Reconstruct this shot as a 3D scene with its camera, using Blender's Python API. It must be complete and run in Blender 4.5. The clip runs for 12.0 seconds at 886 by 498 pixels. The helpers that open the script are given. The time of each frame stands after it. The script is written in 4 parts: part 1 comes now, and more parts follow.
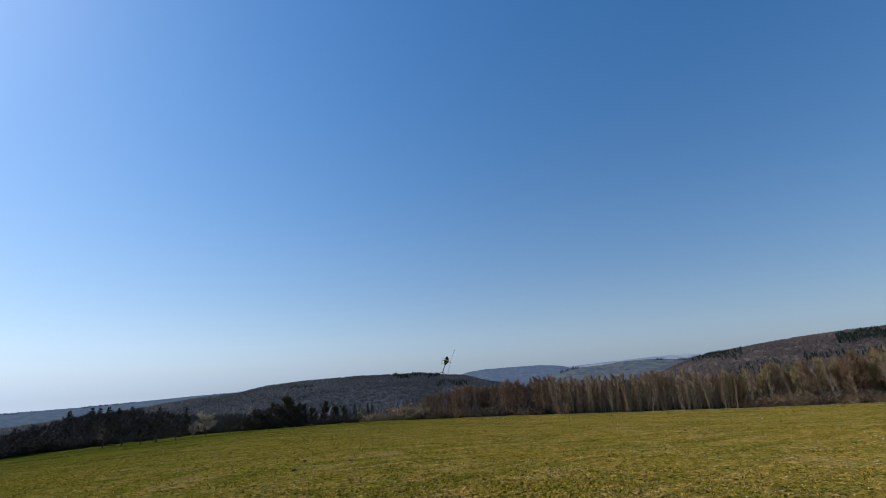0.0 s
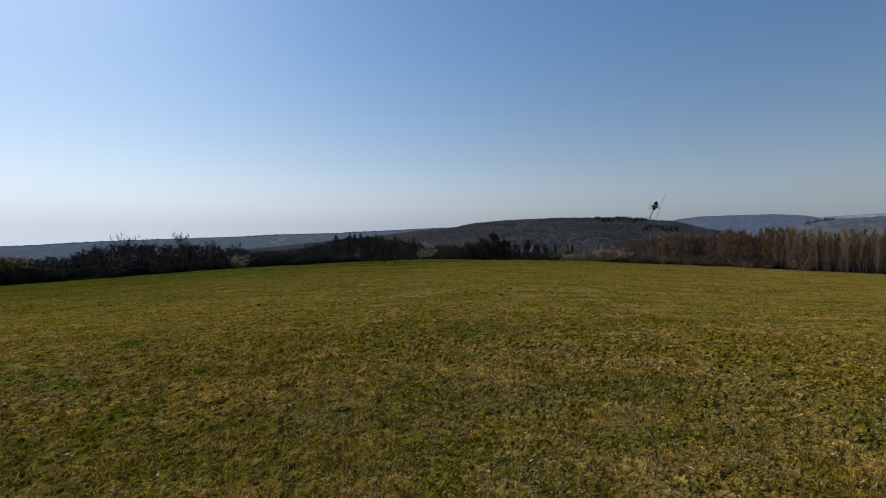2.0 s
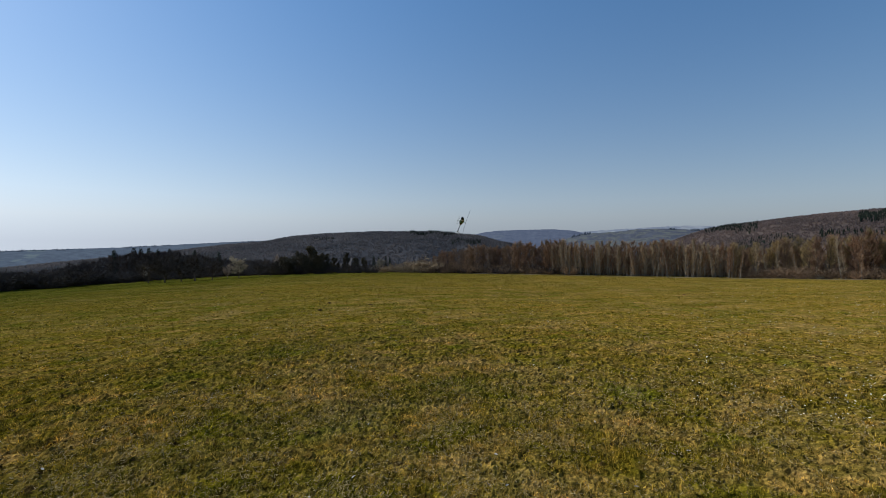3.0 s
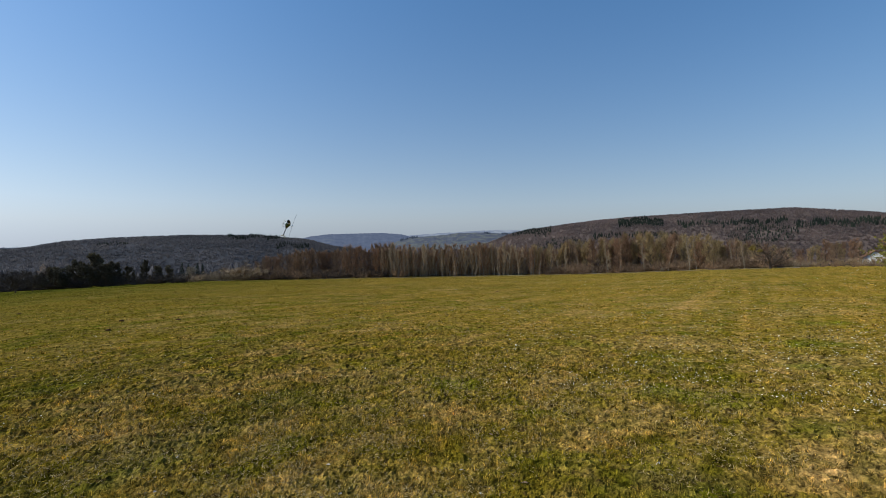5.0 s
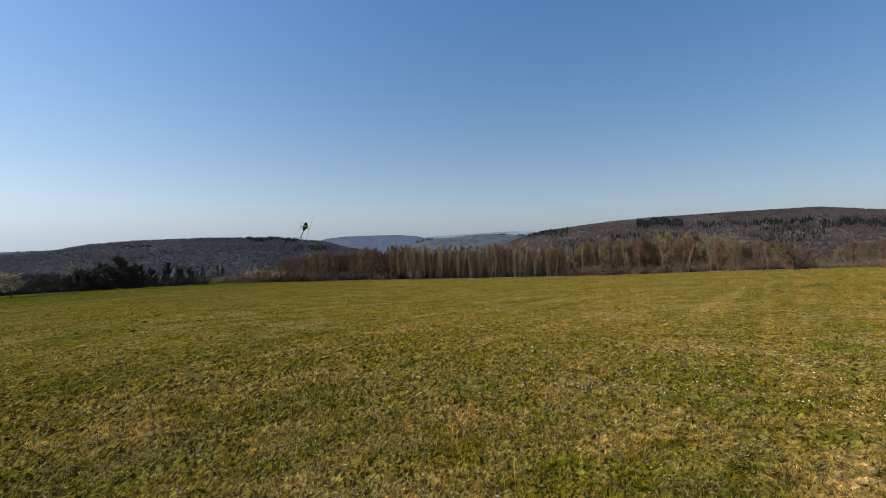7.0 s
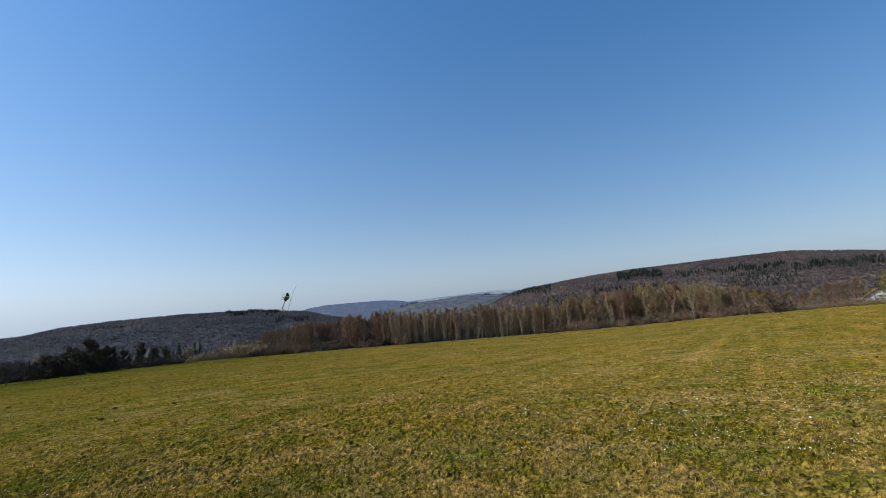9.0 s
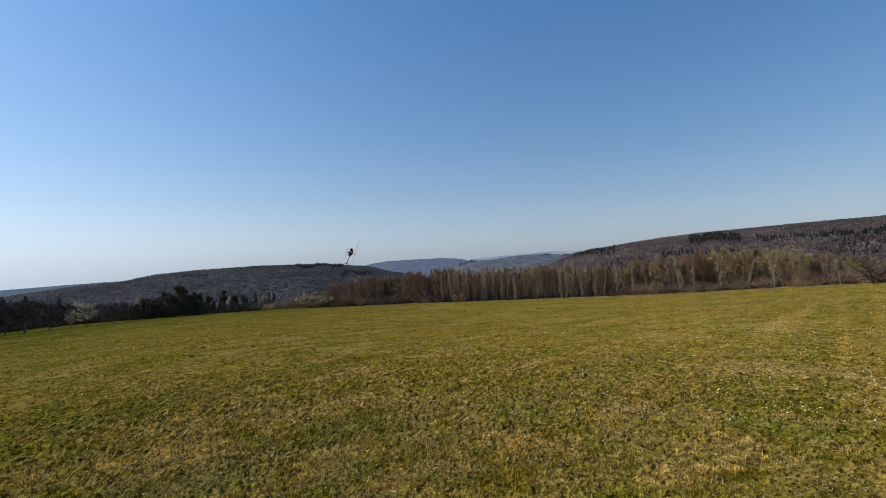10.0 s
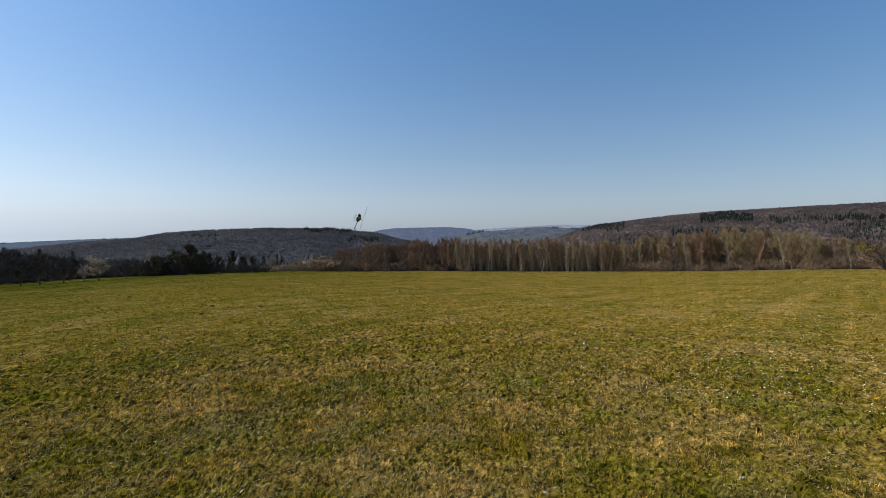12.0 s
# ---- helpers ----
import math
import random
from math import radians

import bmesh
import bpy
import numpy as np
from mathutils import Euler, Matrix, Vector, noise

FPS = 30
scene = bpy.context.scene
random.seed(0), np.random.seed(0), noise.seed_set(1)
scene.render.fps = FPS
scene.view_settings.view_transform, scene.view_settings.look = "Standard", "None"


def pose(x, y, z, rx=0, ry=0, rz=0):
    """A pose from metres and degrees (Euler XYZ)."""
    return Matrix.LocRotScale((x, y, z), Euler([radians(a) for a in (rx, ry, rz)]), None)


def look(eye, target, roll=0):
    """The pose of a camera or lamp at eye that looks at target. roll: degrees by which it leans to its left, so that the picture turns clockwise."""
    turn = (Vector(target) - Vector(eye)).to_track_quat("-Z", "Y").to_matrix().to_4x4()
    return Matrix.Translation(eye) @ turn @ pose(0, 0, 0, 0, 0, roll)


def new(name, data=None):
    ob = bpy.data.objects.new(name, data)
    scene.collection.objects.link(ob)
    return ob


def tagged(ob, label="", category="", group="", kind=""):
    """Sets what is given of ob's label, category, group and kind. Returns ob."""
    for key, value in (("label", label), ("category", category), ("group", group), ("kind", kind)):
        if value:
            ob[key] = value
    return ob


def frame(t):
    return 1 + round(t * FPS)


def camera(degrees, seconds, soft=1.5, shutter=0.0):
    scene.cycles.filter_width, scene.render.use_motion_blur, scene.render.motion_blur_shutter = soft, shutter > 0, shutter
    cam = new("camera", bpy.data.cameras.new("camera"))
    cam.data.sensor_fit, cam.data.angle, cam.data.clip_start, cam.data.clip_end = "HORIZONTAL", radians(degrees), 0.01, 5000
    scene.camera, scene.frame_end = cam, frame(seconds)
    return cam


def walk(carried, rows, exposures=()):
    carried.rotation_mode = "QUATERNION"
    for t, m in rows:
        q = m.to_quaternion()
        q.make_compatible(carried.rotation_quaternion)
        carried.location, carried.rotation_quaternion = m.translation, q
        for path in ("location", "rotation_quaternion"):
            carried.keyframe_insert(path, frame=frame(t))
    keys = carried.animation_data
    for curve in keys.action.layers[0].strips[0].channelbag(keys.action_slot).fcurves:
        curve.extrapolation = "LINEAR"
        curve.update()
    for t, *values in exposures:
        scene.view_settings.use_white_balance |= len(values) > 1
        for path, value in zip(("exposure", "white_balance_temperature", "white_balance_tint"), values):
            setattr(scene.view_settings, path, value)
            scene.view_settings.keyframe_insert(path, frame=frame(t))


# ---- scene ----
# The camera stands on the meadow, at a grown man's eye height, and only turns its view.
EYE = (0.03, 0.05, 1.65)
cam = camera(89.33, 12.0, soft=0.8)
PATH = [
    (0.0, 106.34, 2.82, 11.16),
    (0.3, 105.01, 3.15, 20.19),
    (0.5, 103.08, 1.6, 25.52),
    (1.0, 93.43, 0.67, 35.5),
    (1.5, 87.67, 0.89, 43.23),
    (2.0, 87.1, 0.08, 35.89),
    (2.5, 87.92, -0.38, 20.11),
    (3.0, 88.74, 0.13, 13.03),
    (3.5, 89.06, 0.57, -2.03),
    (3.7, 88.92, 0.49, -6.35),
    (5.3, 89.1, 0.52, -8.45),
    (5.5, 89.01, 0.53, -7.76),
    (6.0, 89.03, 0.81, -6.24),
    (6.5, 89.08, 0.72, -5.63),
    (7.0, 89.33, 0.74, -6.43),
    (7.2, 89.35, 0.82, -7.85),
    (8.8, 96.64, 4.47, -12.48),
    (9.0, 97.22, 3.92, -8.39),
    (9.5, 96.65, 3.05, -1.58),
    (10.0, 92.34, 2.23, -0.92),
    (10.5, 89.96, 1.48, 0.27),
    (11.0, 89.16, 0.37, 0.14),
    (11.5, 88.45, 0.11, -0.04),
    (12.0, 88.4, -0.0, 0.0),
]
walk(cam, [(t, pose(*EYE, rx, ry, rz)) for t, rx, ry, rz in PATH],
     exposures=[(0.0, -0.05, 4980, 2), (0.5, -0.47, 5150, 3), (1.0, -0.6, 5350, 4), (1.5, -0.36, 5400, 4), (2.0, -0.29, 5400, 4), (3.0, -0.1, 5350, 4), (3.5, 0.1, 5350, 4), (7.2, 0.12, 5350, 4), (8.8, 0.16, 5120, 3), (9.5, 0.14, 5180, 3), (10.5, 0.12, 5350, 4), (12.0, 0.12, 5350, 4)])

# ---- world and sun ----
SUN_AZ, SUN_EL = -85.0, 41.0
world = bpy.data.worlds.new("spring_sky")
scene.world = world
world.use_nodes = True
wn = world.node_tree.nodes
sky = wn.new("ShaderNodeTexSky")
sky.sky_type = "NISHITA"
sky.sun_disc = False
sky.sun_elevation = radians(SUN_EL)
sky.sun_rotation = radians(SUN_AZ)
sky.air_density = 1.0
sky.dust_density = 0.5
sky.ozone_density = 1.0
wn["Background"].inputs["Strength"].default_value = 0.128
wl = world.node_tree.links
rich = wn.new("ShaderNodeHueSaturation")
rich.inputs["Saturation"].default_value = 1.25
rich.inputs["Hue"].default_value = 0.496
wl.new(sky.outputs[0], rich.inputs["Color"])


def sky_math(operation, a, b):
    n = wn.new("ShaderNodeMath")
    n.operation = operation
    for sock, value in zip(n.inputs, (a, b)):
        if isinstance(value, (int, float)):
            sock.default_value = value
        else:
            wl.new(value, sock)
    return n.outputs[0]


def sky_mix(how, fac, a, b):
    n = wn.new("ShaderNodeMix")
    n.data_type, n.blend_type = "RGBA", how
    for sock, value in (("Factor_Float", fac), ("A_Color", a), ("B_Color", b)):
        target = [q for q in n.inputs if q.identifier == sock][0]
        if isinstance(value, float):
            target.default_value = value
        elif isinstance(value, tuple):
            target.default_value = (*value, 1.0)
        else:
            wl.new(value, target)
    return [q for q in n.outputs if q.identifier == "Result_Color"][0]


# spring haze: greyer and fainter air towards the horizon, all round
split = wn.new("ShaderNodeSeparateXYZ")
wl.new(wn.new("ShaderNodeTexCoord").outputs["Generated"], split.inputs[0])
level = wn.new("ShaderNodeCombineXYZ")
wl.new(split.outputs["X"], level.inputs["X"])
wl.new(split.outputs["Y"], level.inputs["Y"])
wl.new(sky_math("MAXIMUM", split.outputs["Z"], 0.045), level.inputs["Z"])
wl.new(level.outputs[0], sky.inputs[0])
near_horizon = sky_math("POWER", math.e, sky_math("MULTIPLY", sky_math("MAXIMUM", split.outputs["Z"], 0.0), -2.75))
grey = wn.new("ShaderNodeRGBToBW")
wl.new(rich.outputs[0], grey.inputs[0])
from_sun = sky_math("SUBTRACT", sky_math("MULTIPLY", split.outputs["X"], -math.sin(radians(SUN_AZ))), sky_math("MULTIPLY", split.outputs["Y"], math.cos(radians(SUN_AZ))))
fainter = sky_math("SUBTRACT", sky_math("SUBTRACT", 1.0, sky_math("MULTIPLY", sky_math("MAXIMUM", from_sun, 0.0), 0.34)), sky_math("MULTIPLY", sky_math("MINIMUM", from_sun, 0.0), 0.15))
dull = sky_math("MULTIPLY", fainter, sky_math("SUBTRACT", 1.0, sky_math("MULTIPLY", near_horizon, 0.55)))
haze_air = sky_mix("MULTIPLY", 1.0, sky_math("MULTIPLY", grey.outputs[0], dull), (1.08, 1.0, 1.01))
share = sky_math("ADD", sky_math("MULTIPLY", near_horizon, 0.92), 0.01)
wl.new(sky_mix("MIX", share, rich.outputs[0], haze_air), wn["Background"].inputs["Color"])

sun = new("sun", bpy.data.lights.new("sun", "SUN"))
sun.data.energy = 4.0
sun.data.angle = radians(0.53)
sun.data.color = (1.0, 0.90, 0.74)
_a, _e = radians(SUN_AZ), radians(SUN_EL)
sun.matrix_world = look((300 * math.sin(_a) * math.cos(_e), 300 * math.cos(_a) * math.cos(_e), 300 * math.sin(_e)), (0, 0, 0))


# ---- materials ----
class Nodes:
    """A small writer of node materials."""

    def __init__(self, name, roughness=0.9, specular=0.2, metallic=0.0):
        self.mat = bpy.data.materials.new(name)
        self.mat.use_nodes = True
        self.tree = self.mat.node_tree
        self.bsdf = self.tree.nodes["Principled BSDF"]
        self.bsdf.inputs["Roughness"].default_value = roughness
        self.bsdf.inputs["Specular IOR Level"].default_value = specular
        self.bsdf.inputs["Metallic"].default_value = metallic
        self.bsdf.inputs["Diffuse Roughness"].default_value = 0.3 if roughness >= 0.85 else 0.0

    def node(self, kind, **values):
        n = self.tree.nodes.new(kind)
        for key, value in values.items():
            n.inputs[key].default_value = value
        return n

    def link(self, a, b):
        self.tree.links.new(a, b)

    def place(self):
        return self.tree.nodes.new("ShaderNodeNewGeometry").outputs["Position"]

    def local(self):
        return self.tree.nodes.new("ShaderNodeTexCoord").outputs["Object"]

    def noise(self, vector, scale, detail=4.0, rough=0.55):
        n = self.node("ShaderNodeTexNoise", Scale=scale, Detail=detail, Roughness=rough)
        self.link(vector, n.inputs["Vector"])
        return n.outputs["Fac"]

    def ramp(self, fac, stops):
        n = self.tree.nodes.new("ShaderNodeValToRGB")
        while len(n.color_ramp.elements) < len(stops):
            n.color_ramp.elements.new(0.5)
        for e, (p, c) in zip(n.color_ramp.elements, stops):
            e.position, e.color = p, (*c, 1.0)
        self.link(fac, n.inputs["Fac"])
        return n.outputs["Color"]

    def step(self, fac, low, high):
        n = self.node("ShaderNodeMapRange")
        n.inputs["From Min"].default_value, n.inputs["From Max"].default_value = low, high
        self.link(fac, n.inputs["Value"])
        return n.outputs["Result"]

    def mix(self, fac, a, b, how="MIX"):
        n = self.tree.nodes.new("ShaderNodeMix")
        n.data_type, n.blend_type = "RGBA", how
        for sock, value in (("Factor_Float", fac), ("A_Color", a), ("B_Color", b)):
            target = [s for s in n.inputs if s.identifier == sock][0]
            if isinstance(value, (int, float)):
                target.default_value = value
            elif isinstance(value, tuple):
                target.default_value = (*value, 1.0)
            else:
                self.link(value, target)
        return [s for s in n.outputs if s.identifier == "Result_Color"][0]

    def color(self, out):
        self.link(out, self.bsdf.inputs["Base Color"])
        return self

    def bump(self, height, strength, distance):
        n = self.node("ShaderNodeBump", Strength=strength, Distance=distance)
        self.link(height, n.inputs["Height"])
        self.link(n.outputs["Normal"], self.bsdf.inputs["Normal"])
        return self

    def sheer(self, colour, share):
        """Lets a share of the light through, as thin petals or open twigs do."""
        glow = self.tree.nodes.new("ShaderNodeBsdfTranslucent")
        self.link(colour, glow.inputs["Color"])
        both = self.tree.nodes.new("ShaderNodeMixShader")
        both.inputs[0].default_value = share
        self.link(self.bsdf.outputs[0], both.inputs[1])
        self.link(glow.outputs[0], both.inputs[2])
        self.link(both.outputs[0], self.tree.nodes["Material Output"].inputs["Surface"])
        return self

    def island(self):
        return self.tree.nodes.new("ShaderNodeNewGeometry").outputs["Random Per Island"]

    def chance(self):
        return self.tree.nodes.new("ShaderNodeObjectInfo").outputs["Random"]


def meadow_colour(m, p):
    """Green pasture with straw-coloured and lush patches, shaded by colour towards the sun's side; the same on the
    ground and on its blades.
    """
    wide = m.noise(p, 0.09, 3.0)
    patch = m.noise(p, 0.55, 4.0, 0.6)
    tuft = m.noise(p, 3.2, 4.0, 0.6)
    base = m.ramp(patch, [(0.34, (0.108, 0.118, 0.007)), (0.49, (0.212, 0.163, 0.020)), (0.62, (0.305, 0.226, 0.082))])
    base = m.mix(m.step(wide, 0.42, 0.64), base, (0.235, 0.172, 0.018))
    dry = m.ramp(tuft, [(0.40, (0.12, 0.118, 0.008)), (0.62, (0.345, 0.252, 0.098))])
    base = m.mix(0.42, base, dry)
    lie = m.node("ShaderNodeMapping")
    lie.vector_type = "TEXTURE"
    lie.inputs["Rotation"].default_value = (0, 0, radians(47))
    lie.inputs["Scale"].default_value = (14.0, 0.8, 1.0)
    m.link(p, lie.inputs["Vector"])
    streak = m.noise(lie.outputs["Vector"], 1.0, 3.0, 0.6)
    base = m.mix(1.0, base, m.ramp(streak, [(0.34, (0.78, 0.84, 0.78)), (0.52, (1.0, 1.0, 1.0)), (0.68, (1.22, 1.14, 1.3))]), "MULTIPLY")
    lush = m.noise(p, 0.9, 2.0, 0.4)
    base = m.mix(m.step(lush, 0.58, 0.86), base, (0.095, 0.135, 0.006))
    # Darker, greener westward: the blades' shaded sides, seen against the sun, put into colour.
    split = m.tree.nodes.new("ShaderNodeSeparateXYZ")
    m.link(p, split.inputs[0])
    sunward_shade = m.ramp(m.step(split.outputs["X"], 0.0, -60.0), [(0.0, (1.10, 1.05, 1.0)), (1.0, (0.50, 0.65, 0.42))])
    base = m.mix(1.0, base, sunward_shade, "MULTIPLY")
    gap = m.noise(p, 7.5, 4.0, 0.6)
    base = m.mix(m.step(gap, 0.42, 0.32), base, (0.072, 0.050, 0.017))
    fleck = m.noise(p, 6.0, 5.0, 0.75)
    return m.mix(1.0, base, m.ramp(fleck, [(0.36, (0.64, 0.63, 0.46)), (0.50, (1.25, 1.19, 0.86)), (0.64, (1.88, 1.73, 1.24))]), "MULTIPLY")


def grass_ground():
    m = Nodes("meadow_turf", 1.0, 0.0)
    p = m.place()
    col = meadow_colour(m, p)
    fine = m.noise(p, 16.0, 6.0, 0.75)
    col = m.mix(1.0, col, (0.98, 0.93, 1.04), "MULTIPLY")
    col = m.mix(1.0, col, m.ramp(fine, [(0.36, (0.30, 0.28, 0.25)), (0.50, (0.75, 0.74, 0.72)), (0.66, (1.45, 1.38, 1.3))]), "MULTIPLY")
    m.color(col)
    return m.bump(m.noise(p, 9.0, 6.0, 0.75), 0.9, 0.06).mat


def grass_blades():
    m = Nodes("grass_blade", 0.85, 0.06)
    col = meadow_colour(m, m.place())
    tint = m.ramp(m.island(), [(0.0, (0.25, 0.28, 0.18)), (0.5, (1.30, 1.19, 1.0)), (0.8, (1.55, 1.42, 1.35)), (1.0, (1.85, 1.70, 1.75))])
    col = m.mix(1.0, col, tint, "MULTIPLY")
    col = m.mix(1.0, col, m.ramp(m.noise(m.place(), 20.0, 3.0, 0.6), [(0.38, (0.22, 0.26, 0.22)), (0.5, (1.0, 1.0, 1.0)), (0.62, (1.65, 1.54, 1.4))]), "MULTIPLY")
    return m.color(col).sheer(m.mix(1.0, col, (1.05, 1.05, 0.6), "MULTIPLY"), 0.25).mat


def speckled(name, dark, light, scale=0.2, rough=0.9, fine=1.6):
    m = Nodes(name, rough, 0.15 if rough < 0.85 else 0.0)
    p = m.place()
    col = m.ramp(m.noise(p, scale, 4.0, 0.6), [(0.32, dark), (0.68, light)])
    m.color(m.mix(0.5, col, m.ramp(m.noise(p, fine, 4.0), [(0.3, (0.55, 0.55, 0.55)), (0.7, (1.3, 1.3, 1.3))]), "MULTIPLY"))
    return m.bump(m.noise(p, fine, 4.0), 0.6, 0.4 / fine).mat


def bark(name, dark, light, scale=6.0):
    """Bark or twigs, a little different from tree to tree."""
    m = Nodes(name, 0.9, 0.15)
    p = m.local()
    col = m.ramp(m.noise(p, scale, 5.0, 0.65), [(0.30, dark), (0.70, light)])
    tint = m.ramp(m.chance(), [(0.0, (0.80, 0.80, 0.82)), (0.5, (1.0, 1.0, 1.0)), (1.0, (1.18, 1.12, 1.04))])
    m.color(m.mix(1.0, col, tint, "MULTIPLY"))
    return m.bump(m.noise(p, scale * 3, 4.0), 0.6, 0.03).mat


def clump(name, dark, light, rough=0.75, thin=0.0):
    """Leaves, needles, buds or petals, each a little different."""
    m = Nodes(name, rough, 0.25 if rough < 0.9 else 0.0)
    col = m.ramp(m.island(), [(0.0, dark), (1.0, light)])
    tint = m.ramp(m.chance(), [(0.0, (0.80, 0.80, 0.82)), (1.0, (1.2, 1.15, 1.05))])
    out = m.mix(1.0, col, tint, "MULTIPLY")
    m.color(out)
    return m.sheer(out, thin).mat if thin else m.mat


def woodland(name, stops, scale, through_light=0.5):
    """Leafless or evergreen canopy seen from afar, stand by stand and tree by tree."""
    m = Nodes(name, 1.0, 0.0)
    p = m.place()
    col = m.ramp(m.noise(p, scale, 4.0, 0.6), stops)
    tint = m.ramp(m.island(), [(0.0, (0.92, 0.92, 0.93)), (1.0, (1.08, 1.07, 1.06))])
    out = m.mix(1.0, col, tint, "MULTIPLY")
    m.color(out)
    return m.sheer(out, through_light).mat


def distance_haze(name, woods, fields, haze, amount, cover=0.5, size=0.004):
    """A far ridge of woods and fields; its blue haze is a glow of the surface itself. cover: how much of it is wooded.
    """
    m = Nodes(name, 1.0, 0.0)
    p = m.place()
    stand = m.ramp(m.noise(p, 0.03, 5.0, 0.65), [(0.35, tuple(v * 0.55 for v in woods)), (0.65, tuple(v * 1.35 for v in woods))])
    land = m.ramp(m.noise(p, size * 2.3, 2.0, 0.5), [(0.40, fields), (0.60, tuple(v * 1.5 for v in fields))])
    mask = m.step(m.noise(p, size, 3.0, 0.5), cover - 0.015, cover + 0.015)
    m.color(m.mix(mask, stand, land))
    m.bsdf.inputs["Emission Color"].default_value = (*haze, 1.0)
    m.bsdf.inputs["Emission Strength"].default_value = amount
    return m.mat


def plain(name, colour, rough=0.5, spec=0.4, metal=0.0, grain=20.0):
    m = Nodes(name, rough, spec, metal)
    f = m.noise(m.local(), grain, 4.0)
    c = m.ramp(f, [(0.3, tuple(v * 0.85 for v in colour)), (0.7, tuple(min(1.0, v * 1.12) for v in colour))])
    return m.color(c).mat


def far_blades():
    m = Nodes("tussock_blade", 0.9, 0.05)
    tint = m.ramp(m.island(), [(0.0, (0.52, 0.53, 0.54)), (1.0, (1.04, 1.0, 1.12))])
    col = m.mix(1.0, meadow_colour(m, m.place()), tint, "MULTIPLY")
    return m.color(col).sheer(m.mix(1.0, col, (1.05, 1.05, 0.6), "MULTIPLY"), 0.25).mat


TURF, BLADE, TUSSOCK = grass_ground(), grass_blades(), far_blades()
WOOD_FLOOR = speckled("leaf_litter", (0.022, 0.018, 0.013), (0.05, 0.038, 0.026), 0.05)
FIELDS = speckled("far_fields", (0.075, 0.088, 0.058), (0.145, 0.145, 0.100), 0.006, fine=0.05)
BARK_BROWN = bark("brown_bark", (0.055, 0.040, 0.028), (0.15, 0.11, 0.075))
BARK_PALE = bark("pale_birch_bark", (0.190, 0.158, 0.115), (0.420, 0.365, 0.280))
TWIG_BROWN = bark("brown_twigs", (0.185, 0.114, 0.062), (0.380, 0.240, 0.132), 1.2)
TWIG_RED = bark("reddish_twigs", (0.165, 0.092, 0.050), (0.345, 0.196, 0.108), 1.2)
TWIG_PALE = bark("straw_twigs", (0.26, 0.185, 0.105), (0.48, 0.355, 0.205), 1.2)
TWIG_OLIVE = bark("budding_twigs", (0.205, 0.142, 0.062), (0.41, 0.290, 0.128), 1.2)
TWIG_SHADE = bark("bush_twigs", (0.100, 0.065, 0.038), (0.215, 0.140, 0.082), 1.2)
# Mostly for backlit trees: their shaded look is put into this dark colour.
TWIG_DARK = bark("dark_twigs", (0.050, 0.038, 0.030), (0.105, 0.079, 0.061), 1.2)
CATKIN = clump("willow_catkins", (0.20, 0.155, 0.075), (0.46, 0.36, 0.19), thin=0.4)
TWIG_WILLOW = bark("willow_twigs", (0.16, 0.13, 0.055), (0.30, 0.25, 0.12), 1.2)
NEEDLE = clump("conifer_needles", (0.010, 0.016, 0.009), (0.032, 0.045, 0.022))
EVERGREEN = clump("ivy_leaves", (0.050, 0.042, 0.024), (0.120, 0.095, 0.056), thin=0.2)
LEAF_GREEN = clump("fresh_leaves", (0.14, 0.130, 0.014), (0.28, 0.25, 0.04), thin=0.3)
LEAF_BROWN = clump("withered_leaves", (0.13, 0.065, 0.025), (0.27, 0.15, 0.06), thin=0.3)
LEAF_GOLD = clump("mistletoe_leaves", (0.13, 0.092, 0.016), (0.24, 0.175, 0.035))
BLOSSOM = clump("white_blossom", (0.20, 0.165, 0.11), (0.37, 0.31, 0.215), thin=0.45)
BLOSSOM_PINK = clump("pink_blossom", (0.24, 0.18, 0.13), (0.42, 0.33, 0.26), thin=0.45)
# The grey stands in for haze before the woods, put into the canopy colour.
CANOPY_HAZE_GREY = woodland("haze_grey_canopy", [(0.30, (0.086, 0.081, 0.084)), (0.50, (0.112, 0.102, 0.102)), (0.70, (0.142, 0.124, 0.118))], 0.012, 0.7)
CANOPY = woodland("bare_canopy", [(0.30, (0.165, 0.125, 0.108)), (0.50, (0.235, 0.172, 0.144)), (0.70, (0.30, 0.215, 0.172))], 0.012, 0.6)
CANOPY_FIR = woodland("fir_canopy", [(0.35, (0.022, 0.027, 0.021)), (0.65, (0.042, 0.048, 0.034))], 0.02, 0.15)
CANOPY_GROUND = speckled("brushwood_slope", (0.085, 0.062, 0.051), (0.140, 0.101, 0.082), 0.012, fine=0.16)
# The slope under that canopy carries the same painted haze grey.
HAZE_GREY_GROUND = speckled("haze_grey_brushwood_slope", (0.060, 0.057, 0.060), (0.094, 0.086, 0.086), 0.012, fine=0.16)
SOIL = speckled("molehill_soil", (0.045, 0.026, 0.013), (0.11, 0.066, 0.034), 6.0, fine=40.0)


